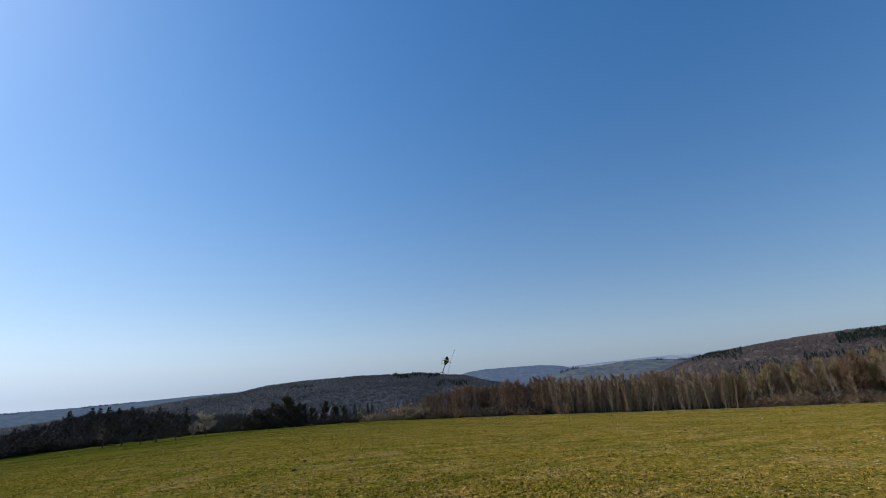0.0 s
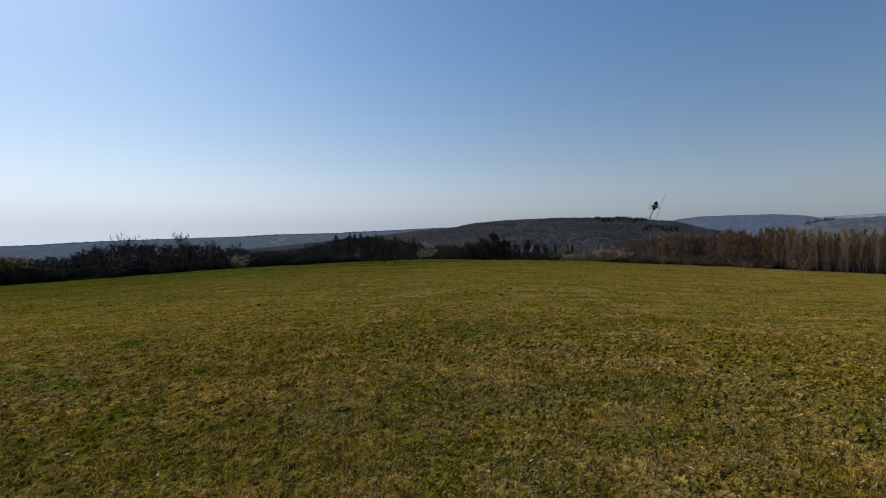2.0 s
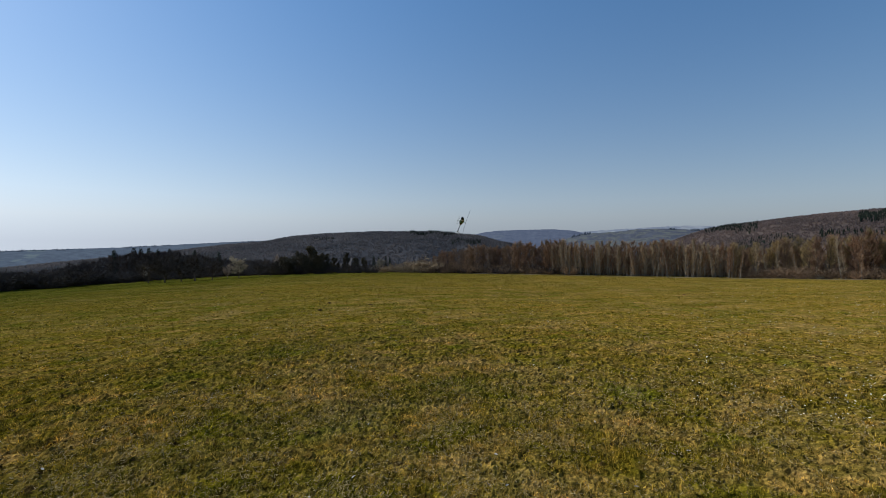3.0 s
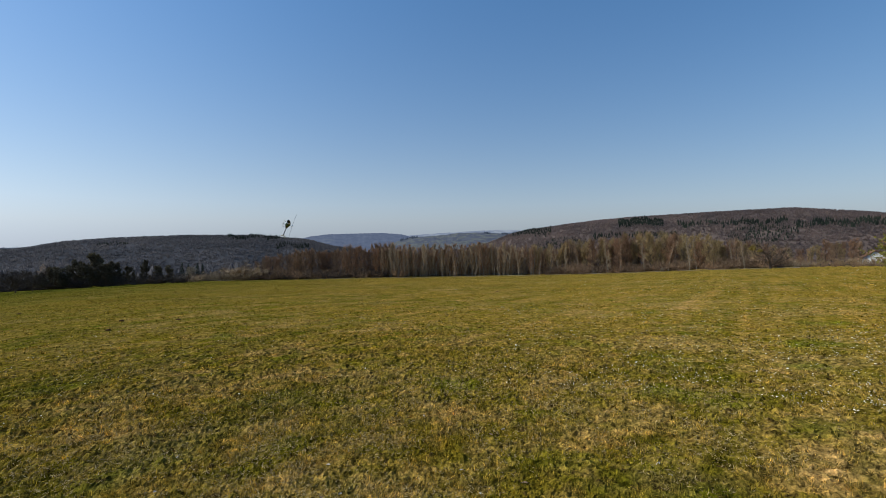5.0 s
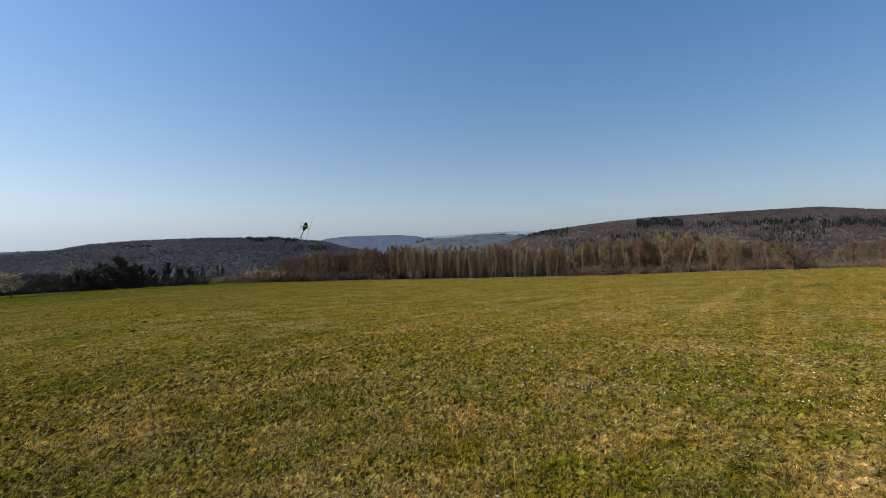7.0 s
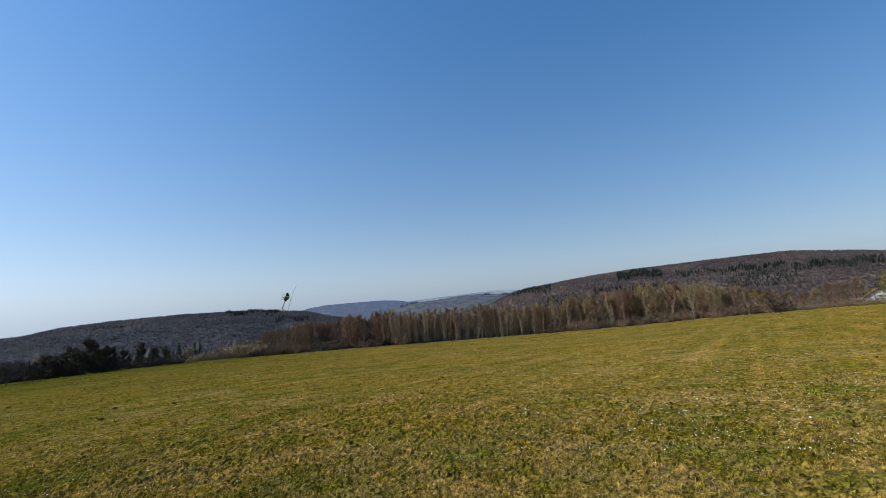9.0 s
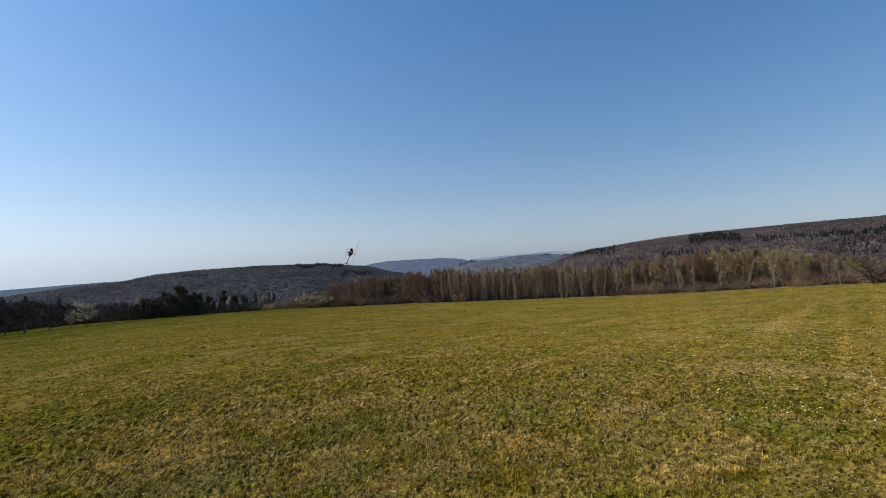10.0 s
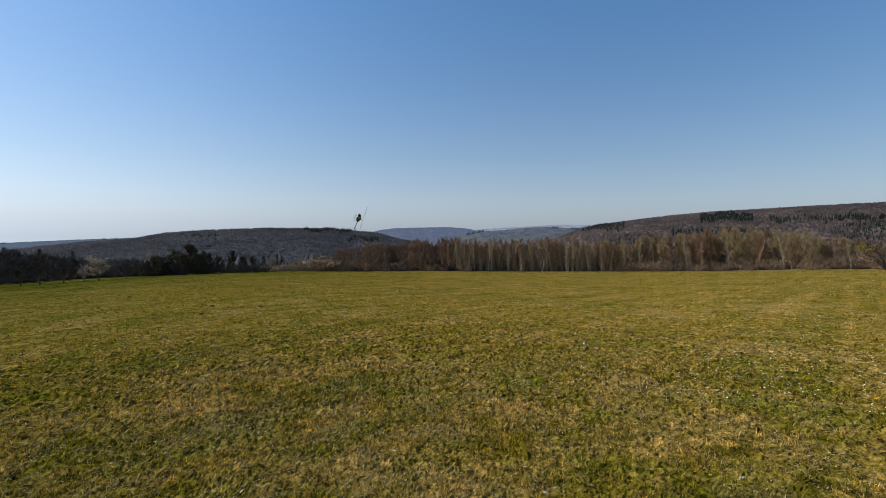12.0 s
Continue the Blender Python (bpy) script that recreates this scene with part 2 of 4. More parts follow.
# ---- mesh helpers ----
def mesh_of(name, verts, faces, material, smooth=False):
    """A mesh from vertex and face arrays, whose faces all have as many corners."""
    verts, faces = np.asarray(verts, float), np.asarray(faces, int)
    me = bpy.data.meshes.new(name)
    count, corners = faces.shape
    me.vertices.add(len(verts))
    me.vertices.foreach_set("co", verts.ravel())
    me.loops.add(count * corners)
    me.loops.foreach_set("vertex_index", faces.ravel())
    me.polygons.add(count)
    me.polygons.foreach_set("loop_start", np.arange(count) * corners)
    me.polygons.foreach_set("use_smooth", np.full(count, smooth))
    me.materials.append(material)
    me.update(calc_edges=True)
    me.validate()
    return me


def child(name, me, parent, label=""):
    ob = new(name, me)
    ob.parent = parent
    return tagged(ob, label)


def part(name, bm, material, parent, label="", smooth=False):
    """Links a bmesh as one mesh object under a thing or a part."""
    me = bpy.data.meshes.new(name)
    bm.to_mesh(me)
    bm.free()
    me.materials.append(material)
    for p in me.polygons:
        p.use_smooth = smooth
    return child(name, me, parent, label)


def polar(az, dist):
    a = np.radians(az)
    return dist * np.sin(a), dist * np.cos(a)


# ---- the lie of the land ----
GRID_AZ = np.arange(-180, 180.01, 0.5)


def table(pairs, soft=7):
    """Values by compass direction, smoothed over a few degrees."""
    a, v = np.array(pairs).T
    raw = np.interp(GRID_AZ, a, v)
    k = np.hanning(soft + 2)[1:-1]
    pad = np.concatenate([np.full(soft, raw[0]), raw, np.full(soft, raw[-1])])
    return np.convolve(pad, k / k.sum(), "same")[soft:-soft]


# the far edge of the meadow: its angle below the horizon and its distance
EDGE_EL = table([(-180, -1.5), (-140, -3), (-100, -5), (-88, -5.4), (-73, -5.27), (-60, -4.82), (-45, -4.5), (-35, -4.3), (-25, -4.2), (-12, -4.4),
                 (0, -4.5), (10, -4.5), (20, -4.3), (30, -3.9), (40, -3.3), (46, -2.95), (51, -2.75), (57, -2.6), (75, -2), (110, -0.8), (140, -0.8), (180, -1.5)])
EDGE_D = table([(-180, 120), (-100, 100), (-88, 100), (-60, 108), (-50, 125), (-30, 135), (-15, 150), (0, 155), (20, 155), (35, 150), (45, 130),
                (50, 105), (54, 70), (57, 50), (75, 45), (110, 60), (180, 120)], 11)
# ridges: distance, and their angle above the horizon by direction
RIDGES = {
    "wooded_hill": (900, 5, table([(-180, 0.5), (-120, -0.5), (-100, -3), (-90, -4), (-70, -4), (-60, -2.5), (-49, -1.5), (-45, -1.1), (-39, -0.35), (-34.6, 0.0), (-32.1, 0.55), (-28, 0.92), (-21.5, 1.2),
                                    (-14.5, 1.2), (-8.3, 0.68), (-6, 0.0), (-2.5, -0.66), (3, -2), (10, -4), (180, -4)], 3)),
    "long_hill": (1100, 5, table([(-180, -4), (4, -4), (8, -3), (12, -1), (15, 0.3), (17, 1.05), (19.2, 1.5), (23.5, 2.1), (27.6, 2.55), (31, 2.8), (39.3, 3.09),
                                   (46.5, 3.22), (50.7, 2.72), (54, 2.25), (70, 1.5), (100, 1), (140, 0.5), (180, 0.5)], 3)),
}


def soften(t):
    t = np.clip(t, 0, 1)
    return t * t * (3 - 2 * t)


def by_az(values, az):
    return np.interp(az, GRID_AZ, values)


def meadow_height(az, r):
    d, e = by_az(EDGE_D, az), np.radians(by_az(EDGE_EL, az))
    edge = d * np.tan(e) + EYE[2]
    inner = edge * (r / d) * (r / (r + 1.5)) * ((d + 1.5) / d)
    outer = edge + (-58 - edge) * soften((r - d) / 420.0) - np.maximum(r - 650, 0) * 0.06
    return np.where(r <= d, inner, outer - np.maximum(r - 2000, 0) * 0.05)


def ground_polar(az, r):
    """The height of the land, and the number of the ridge it belongs to (-1: the meadow's hill)."""
    z = meadow_height(az, r)
    owner = np.full(np.shape(z), -1)
    for i, (dist, trees, el) in enumerate(RIDGES.values()):
        top = dist * np.tan(np.radians(by_az(el, az))) + EYE[2] - trees
        foot = dist * 0.42
        low = -60 - np.maximum(r - 650, 0) * 0.06 - np.maximum(r - 2000, 0) * 0.05
        up = low + np.maximum(top - low, 0) * soften((r - foot) / (dist - foot)) ** 0.8
        back = np.maximum(top - (r - dist) * 0.10, low)
        fold = np.sin(np.radians(az) * 23 + r * 0.004) + 0.7 * np.sin(np.radians(az) * 41 - r * 0.011 + 1.7) + 0.5 * np.sin(r * 0.023 + np.radians(az) * 9)
        up = up + fold * dist * 0.0035 * soften((r - foot) / (dist * 0.3)) * soften((dist - r) / (dist * 0.4))
        h = np.where(r <= dist, up, back)
        take = (h > z) & (r > foot)
        z, owner = np.where(take, h, z), np.where(take, i, owner)
    return z, owner


def ground(x, y):
    return float(ground_polar(np.degrees(np.arctan2(x, y)), np.hypot(x, y))[0])


def build_ground():
    radii = np.concatenate([[0.0], np.linspace(0.6, 5.7, 18), np.geomspace(6, 200, 64), np.geomspace(204, 2100, 64), np.geomspace(2200, 4850, 10)])
    az = np.arange(-180, 180, 0.5)
    a2, r2 = np.meshgrid(az, radii, indexing="ij")
    z, owner = ground_polar(a2, r2)
    x, y = polar(a2, r2)
    wob = np.sin(x * 0.9 + 1.3 * np.sin(y * 0.5)) * np.sin(y * 1.1 + np.sin(x * 0.6)) * 0.018 + np.sin(x * 0.21 + 0.8) * np.sin(y * 0.17) * 0.05
    z = z + wob * np.clip(r2 / 3, 0, 1) * (r2 < 130)
    verts = np.stack([x, y, z], -1).reshape(-1, 3)
    na, nr = len(az), len(radii)
    i, j = np.meshgrid(np.arange(na), np.arange(nr - 1), indexing="ij")
    k = (i + 1) % na
    faces = np.stack([i * nr + j, i * nr + j + 1, k * nr + j + 1, k * nr + j], -1).reshape(-1, 4)
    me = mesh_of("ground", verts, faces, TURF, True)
    me.materials.append(WOOD_FLOOR)
    me.materials.append(FIELDS)
    me.materials.append(CANOPY_GROUND)
    me.materials.append(HAZE_GREY_GROUND)
    fields = (owner < 0) & (a2 < -68) & (a2 > -130) & (r2 > 190)
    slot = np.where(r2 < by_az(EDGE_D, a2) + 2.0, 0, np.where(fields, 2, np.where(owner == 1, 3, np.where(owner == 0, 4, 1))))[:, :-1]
    me.polygons.foreach_set("material_index", slot.reshape(-1))
    me.update()
    tagged(new("ground", me), "short grazed meadow falling to wooded valley and hills", "ground", kind="structure")


build_ground()


def far_ridge(label, pairs, dist, material, seed):
    """A distant ridge behind the hills, a relief with an uneven wooded rim."""
    rng = np.random.default_rng(seed)
    az = np.arange(pairs[0][0], pairs[-1][0], 0.06)
    el = np.interp(az, *np.array(pairs).T)
    el = np.convolve(np.pad(el, 8, mode="edge"), np.ones(17) / 17, "valid")
    rim = dist * np.tan(np.radians(el)) + EYE[2] + np.convolve(rng.normal(0, dist * 0.0004, len(az)), np.ones(5) / 5, 'same')
    rows = []
    for s in np.linspace(0, 1, 9):
        d = dist - 900 * (1 - s)
        x, y = polar(az, d)
        z = -190 + (rim + 190) * soften(s) ** 0.9 * (d / dist) ** 0.5
        rows.append(np.stack([x, y, z], -1))
    n = len(az)
    i, j = np.meshgrid(np.arange(8), np.arange(n - 1), indexing="ij")
    faces = np.stack([i * n + j, i * n + j + 1, (i + 1) * n + j + 1, (i + 1) * n + j], -1).reshape(-1, 4)
    me = mesh_of("backdrop", np.concatenate(rows), faces, material, True)
    tagged(new("backdrop", me), label, "hills", kind="structure")


# Each ridge emits its own haze colour in place of the air between.
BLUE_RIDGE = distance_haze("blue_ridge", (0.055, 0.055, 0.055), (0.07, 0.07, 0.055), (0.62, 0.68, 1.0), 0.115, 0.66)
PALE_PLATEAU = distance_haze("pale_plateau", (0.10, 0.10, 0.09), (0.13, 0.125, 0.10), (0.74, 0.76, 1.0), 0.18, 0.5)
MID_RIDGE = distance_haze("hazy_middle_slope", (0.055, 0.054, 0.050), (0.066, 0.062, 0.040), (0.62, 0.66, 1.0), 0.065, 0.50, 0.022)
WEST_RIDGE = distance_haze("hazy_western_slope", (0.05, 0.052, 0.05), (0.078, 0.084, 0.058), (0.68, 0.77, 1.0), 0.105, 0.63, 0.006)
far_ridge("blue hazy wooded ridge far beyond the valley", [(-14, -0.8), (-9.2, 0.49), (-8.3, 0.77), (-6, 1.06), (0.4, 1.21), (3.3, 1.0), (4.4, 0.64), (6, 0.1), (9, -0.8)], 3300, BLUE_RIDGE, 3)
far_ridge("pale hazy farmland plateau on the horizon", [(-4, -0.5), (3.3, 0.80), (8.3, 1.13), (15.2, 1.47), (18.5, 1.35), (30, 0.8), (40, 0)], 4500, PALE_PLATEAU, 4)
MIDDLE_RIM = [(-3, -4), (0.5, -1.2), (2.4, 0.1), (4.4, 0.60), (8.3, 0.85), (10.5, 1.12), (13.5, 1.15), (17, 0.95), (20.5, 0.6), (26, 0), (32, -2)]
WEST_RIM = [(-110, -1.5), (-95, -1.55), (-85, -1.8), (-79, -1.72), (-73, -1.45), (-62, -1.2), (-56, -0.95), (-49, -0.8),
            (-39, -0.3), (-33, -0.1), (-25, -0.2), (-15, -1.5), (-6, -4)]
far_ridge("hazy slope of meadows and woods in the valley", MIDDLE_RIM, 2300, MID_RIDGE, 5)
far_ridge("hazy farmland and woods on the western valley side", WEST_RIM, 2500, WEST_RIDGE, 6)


# ---- woods on the hills ----
def crown_template(rng):
    """A leafless crown seen from afar: a brush of boughs and twigs, 1 m high and wide."""
    verts, faces = [], []
    for _ in range(13):
        a, up = rng.uniform(0, math.tau), rng.uniform(0.25, 0.95)
        out = 0.62 * math.sqrt(max(0.02, 1 - up ** 2)) * rng.uniform(0.5, 1.2) + rng.uniform(0, 0.1)
        tip = Vector((out * math.cos(a), out * math.sin(a), up * rng.uniform(0.9, 1.1)))
        foot = Vector((tip.x * 0.3 + rng.gauss(0, .1), tip.y * 0.3 + rng.gauss(0, .1), tip.z * 0.35))
        side = Vector((rng.uniform(-1, 1), rng.uniform(-1, 1), rng.uniform(-.3, .3))).normalized() * 0.13
        s = len(verts)
        verts += [tuple(foot - side), tuple(foot + side), tuple(tip)]
        faces.append((s, s + 1, s + 2))
    return np.array(verts), np.array(faces)


def fir_template(rng):
    verts, faces = [], []
    for low, high, rad in ((0.08, 0.62, 0.24), (0.34, 0.86, 0.17), (0.62, 1.0, 0.09)):
        s = len(verts)
        for i in range(7):
            a = i / 7 * math.tau
            q = rad * rng.uniform(0.7, 1.2)
            verts.append((q * math.cos(a), q * math.sin(a), low * rng.uniform(0.8, 1.2)))
        verts.append((0, 0, high))
        faces += [(s + i, s + (i + 1) % 7, s + 7) for i in range(7)]
    return np.array(verts), np.array(faces)


def scatter(name, label, material, maker, places, heights, widths, seed):
    """Many alike far trees as one piece of stuff."""
    rng = np.random.default_rng(seed)
    kinds = [maker(random.Random(seed + i)) for i in range(7)]
    pick = rng.integers(0, 7, len(places))
    spin = rng.uniform(0, math.tau, len(places))
    verts, faces, start = [], [], 0
    for k, (tv, tf) in enumerate(kinds):
        sel = np.where(pick == k)[0]
        if not len(sel):
            continue
        c, s = np.cos(spin[sel])[:, None], np.sin(spin[sel])[:, None]
        w, h = widths[sel][:, None], heights[sel][:, None]
        x = (tv[:, 0] * c - tv[:, 1] * s) * w + places[sel, 0:1]
        y = (tv[:, 0] * s + tv[:, 1] * c) * w + places[sel, 1:2]
        z = tv[:, 2] * h + places[sel, 2:3]
        verts.append(np.stack([x, y, z], -1).reshape(-1, 3))
        faces.append((tf[None] + (np.arange(len(sel)) * len(tv))[:, None, None]).reshape(-1, 3) + start)
        start += len(sel) * len(tv)
    me = mesh_of(name, np.concatenate(verts), np.concatenate(faces), material)
    return tagged(new(name, me), label, "woods", kind="stuff")


def wild(az, r, scale, seed):
    """Smooth waves over the land, from 0 to 1, that set stands of trees apart."""
    x, y = polar(az, r)
    g = np.random.default_rng(seed)
    total = np.zeros(np.shape(x))
    for _ in range(6):
        a, f, p = g.uniform(0, math.tau), g.uniform(0.6, 1.8) / scale, g.uniform(0, math.tau)
        total = total + np.sin((x * np.cos(a) + y * np.sin(a)) * f + p)
    return 0.5 + total / 8


def hill_woods(ridge, index, az0, az1, near, n_bare, tall, firs, seed, canopy):
    rng = np.random.default_rng(seed)
    dist = RIDGES[ridge][0]

    def spots(n):
        az = rng.uniform(az0, az1, n)
        r = np.sqrt(rng.uniform((dist * near) ** 2, (dist * 1.03) ** 2, n))
        z, owner = ground_polar(az, r)
        keep = owner == index
        return az[keep], r[keep], z[keep]

    az, r, z = spots(n_bare)
    keep = wild(az, r, dist * 0.035, seed + 1) < 1.25 - firs
    az, r, z = az[keep], r[keep], z[keep]
    x, y = polar(az, r)
    h = rng.uniform(0.7, 1.1, len(z)) * tall
    scatter("leafless_woods", "leafless grey-brown beech and oak woods on a hill", canopy, crown_template, np.stack([x, y, z], -1), h, h * rng.uniform(0.9, 1.5, len(z)), seed)
    az, r, z = spots(int(n_bare * 0.7))
    keep = wild(az, r, dist * 0.035, seed + 1) > 1 - firs
    az, r, z = az[keep], r[keep], z[keep]
    x, y = polar(az, r)
    h = rng.uniform(0.8, 1.15, len(z)) * tall * 1.08
    scatter("fir_woods", "dark green fir stands among leafless woods", CANOPY_FIR, fir_template, np.stack([x, y, z], -1), h, h * 0.95, seed + 2)


hill_woods("wooded_hill", 0, -62, 4, 0.55, 16000, 3.8, 0.10, 11, CANOPY_HAZE_GREY)
hill_woods("long_hill", 1, 10, 62, 0.50, 19000, 4.5, 0.13, 21, CANOPY)


def fir_band(az0, az1, el0, el1, ridge, n, tall, seed):
    """A stand of firs on a hillside, between two angles of sight."""
    rng = np.random.default_rng(seed)
    dist = RIDGES[ridge][0]
    az, r = rng.uniform(az0, az1, n), rng.uniform(dist * 0.5, dist * 1.01, n)
    z = ground_polar(az, r)[0]
    el = np.degrees(np.arctan2(z + tall * 0.7 - EYE[2], r)) + 0.12 * np.sin(az * 1.9) + 0.08 * np.sin(az * 5.3 + 1)
    keep = (el > el0) & (el < el1)
    az, r, z = az[keep], r[keep], z[keep]
    x, y = polar(az, r)
    h = rng.uniform(0.75, 1.15, len(z)) * tall
    scatter("fir_stand", "dark green stand of firs on a wooded hillside", CANOPY_FIR, fir_template, np.stack([x, y, z], -1), h, h * 0.8, seed)


fir_band(29.8, 34.6, 1.9, 2.62, "long_hill", 3000, 7, 61)
fir_band(36, 46, 1.75, 2.15, "long_hill", 3600, 7.5, 62)
fir_band(17.2, 22, 0.85, 1.7, "long_hill", 1500, 6.5, 63)
fir_band(46.5, 53.5, 1.45, 1.95, "long_hill", 2600, 7.5, 64)
fir_band(27, 36, 0.6, 1.0, "long_hill", 1800, 8, 65)
fir_band(-17.2, -11.5, 0.75, 1.1, "wooded_hill", 1400, 5.5, 66)
fir_band(-12, -8.2, -0.3, 0.1, "wooded_hill", 800, 6, 67)


def rim_trees(label, az0, az1, dist, pairs, n, tall, material, maker, seed, bare=0.5):
    """Tree tops in groups along the rim of a far ridge."""
    rng = np.random.default_rng(seed)
    az = rng.uniform(az0, az1, n)
    az = az[wild(az, np.full(n, dist), 45.0, seed) > bare]
    d = dist - rng.uniform(0, 40, len(az))
    x, y = polar(az, d)
    z = d * np.tan(np.radians(np.interp(az, *np.array(pairs).T))) + EYE[2] - tall * 0.75
    h = rng.uniform(0.7, 1.3, len(az)) * tall
    scatter("ridge_trees", label, material, maker, np.stack([x, y, z], -1), h, h * 0.9, seed)


# Rim trees emit a little haze colour too, like their ridges.
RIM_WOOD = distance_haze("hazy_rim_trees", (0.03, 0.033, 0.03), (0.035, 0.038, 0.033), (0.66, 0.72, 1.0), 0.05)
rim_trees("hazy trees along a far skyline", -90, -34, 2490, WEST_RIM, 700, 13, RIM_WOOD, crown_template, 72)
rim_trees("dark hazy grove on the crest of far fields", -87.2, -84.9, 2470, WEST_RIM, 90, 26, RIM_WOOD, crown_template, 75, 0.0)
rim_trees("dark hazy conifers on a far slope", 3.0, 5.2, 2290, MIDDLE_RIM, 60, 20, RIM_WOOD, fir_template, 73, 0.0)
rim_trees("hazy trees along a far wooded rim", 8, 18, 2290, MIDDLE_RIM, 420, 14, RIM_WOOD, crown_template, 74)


# ---- trees ----
class Sprout:
    """Collects tapered limbs and thin twigs of one tree."""

    def __init__(self, seed):
        self.rng = random.Random(seed)
        self.wood_v, self.wood_f, self.twig_v, self.twig_f, self.ends = [], [], [], [], []

    def limb(self, pts, radii, sides):
        start = len(self.wood_v)
        for i, p in enumerate(pts):
            d = (pts[min(i + 1, len(pts) - 1)] - pts[max(i - 1, 0)]).normalized()
            u = d.orthogonal().normalized()
            v = d.cross(u)
            for k in range(sides):
                a = k / sides * math.tau
                self.wood_v.append(tuple(p + (u * math.cos(a) + v * math.sin(a)) * radii[i]))
        for i in range(len(pts) - 1):
            for k in range(sides):
                m = (k + 1) % sides
                self.wood_f.append((start + i * sides + k, start + i * sides + m, start + (i + 1) * sides + m, start + (i + 1) * sides + k))

    def ribbon(self, a, b, wide, thin):
        """A thin bough as one tapered face."""
        u = (b - a).orthogonal().normalized()
        u.rotate(Matrix.Rotation(self.rng.uniform(0, math.tau), 3, (b - a).normalized()))
        s = len(self.wood_v)
        self.wood_v += [tuple(a - u * wide), tuple(a + u * wide), tuple(b + u * thin), tuple(b - u * thin)]
        self.wood_f.append((s, s + 1, s + 2, s + 3))

    def path(self, start, way, length, steps, rise, wander):
        pts, d = [start.copy()], way.normalized()
        for _ in range(steps):
            d = (d + Vector((self.rng.gauss(0, wander), self.rng.gauss(0, wander), rise + self.rng.gauss(0, wander * 0.6)))).normalized()
            pts.append(pts[-1] + d * (length / steps))
        return pts

    def twig(self, p, way, length, width):
        r = self.rng
        side = way.cross(Vector((r.uniform(-1, 1), r.uniform(-1, 1), r.uniform(-1, 1)))).normalized() * width * 0.5
        tip = p + way * length + Vector((r.gauss(0, .08), r.gauss(0, .08), r.uniform(-0.05, 0.2))) * length
        s = len(self.twig_v)
        self.twig_v += [tuple(p - side), tuple(p + side), tuple(tip)]
        self.twig_f.append((s, s + 1, s + 2))

    def leaf(self, p, size):
        r = self.rng
        u = Vector((r.uniform(-1, 1), r.uniform(-1, 1), r.uniform(-0.6, 0.9))).normalized()
        v = u.orthogonal().normalized()
        v.rotate(Matrix.Rotation(r.uniform(0, math.tau), 3, u))
        s = len(self.twig_v)
        w = u.cross(v)
        self.twig_v += [tuple(p - v * size), tuple(p - w * size * 0.55 + u * size * 0.15), tuple(p + v * size), tuple(p + w * size * 0.55 + u * size * 0.15)]
        self.twig_f += [(s, s + 1, s + 2), (s, s + 2, s + 3)]


def grow(seed, height, clear, spread, limbs, subs, twigs, rise, twig_len, twig_w, lean=0.03, trunk_r=None, fork=False, leaves=0, leaf_size=0.12, brush=0.4, near=False):
    """A leafless tree: trunk, limbs, boughs and twigs. clear: how much of the trunk is free of limbs."""
    s = Sprout(seed)
    r = s.rng
    trunk_r = trunk_r or height * 0.016
    top = height * (0.72 if fork else 0.93)
    trunk = s.path(Vector((0, 0, -0.4)), Vector((r.gauss(0, lean), r.gauss(0, lean), 1)), top, 8, 0.1, lean)
    s.limb(trunk, [trunk_r * (1.25 if i == 0 else 1.0 - 0.86 * i / 8) for i in range(9)], 6)
    for i in range(limbs):
        t = clear + (0.97 - clear) * ((i + r.random()) / limbs)
        at = t * 8
        k = min(int(at), 7)
        base = trunk[k].lerp(trunk[k + 1], at - k)
        a = i * 2.4 + r.uniform(-0.5, 0.5)
        way = Vector((math.cos(a), math.sin(a), rise * r.uniform(0.6, 1.5)))
        shape = math.sin(min(1.0, (1.06 - t) / (1.06 - clear) * 0.85 + 0.12) * math.pi * 0.62) if not fork else 0.75 + 0.35 * r.random()
        length = spread * shape * r.uniform(0.75, 1.15)
        rad = trunk_r * (1 - 0.8 * t) * 0.55 + 0.012
        bough = s.path(base, way, length, 4, 0.12, 0.17)
        s.limb(bough, [rad * (1 - 0.8 * q / 4) for q in range(5)], 3)
        for j in range(subs):
            w = 0.25 + 0.75 * (j + r.random()) / subs
            q = min(int(w * 4), 3)
            p = bough[q].lerp(bough[q + 1], w * 4 - q)
            d = (bough[q + 1] - bough[q]).normalized()
            d2 = (d + Vector((r.gauss(0, .65), r.gauss(0, .65), r.gauss(0.25, .45)))).normalized()
            ln = length * r.uniform(0.25, 0.5) * (1.2 - 0.5 * w)
            sub = s.path(p, d2, ln, 2, 0.16, 0.22)
            if near:
                s.limb([sub[0], sub[2]], [rad * 0.42 + 0.006, 0.006], 3)
            else:
                s.ribbon(sub[0], sub[2], rad * 0.42 + 0.006, 0.006)
            for m in range(twigs):
                v = r.random()
                q2 = min(int(v * 2), 1)
                e = sub[q2].lerp(sub[q2 + 1], v * 2 - q2)
                d3 = (d2 + Vector((r.gauss(0, .6), r.gauss(0, .6), r.gauss(brush, .5)))).normalized()
                s.twig(e, d3, twig_len * r.uniform(0.5, 1.3), twig_w)
                for _ in range(leaves):
                    s.leaf(e + d3 * twig_len * r.uniform(0.2, 1.1), leaf_size * r.uniform(0.7, 1.3))
    return s


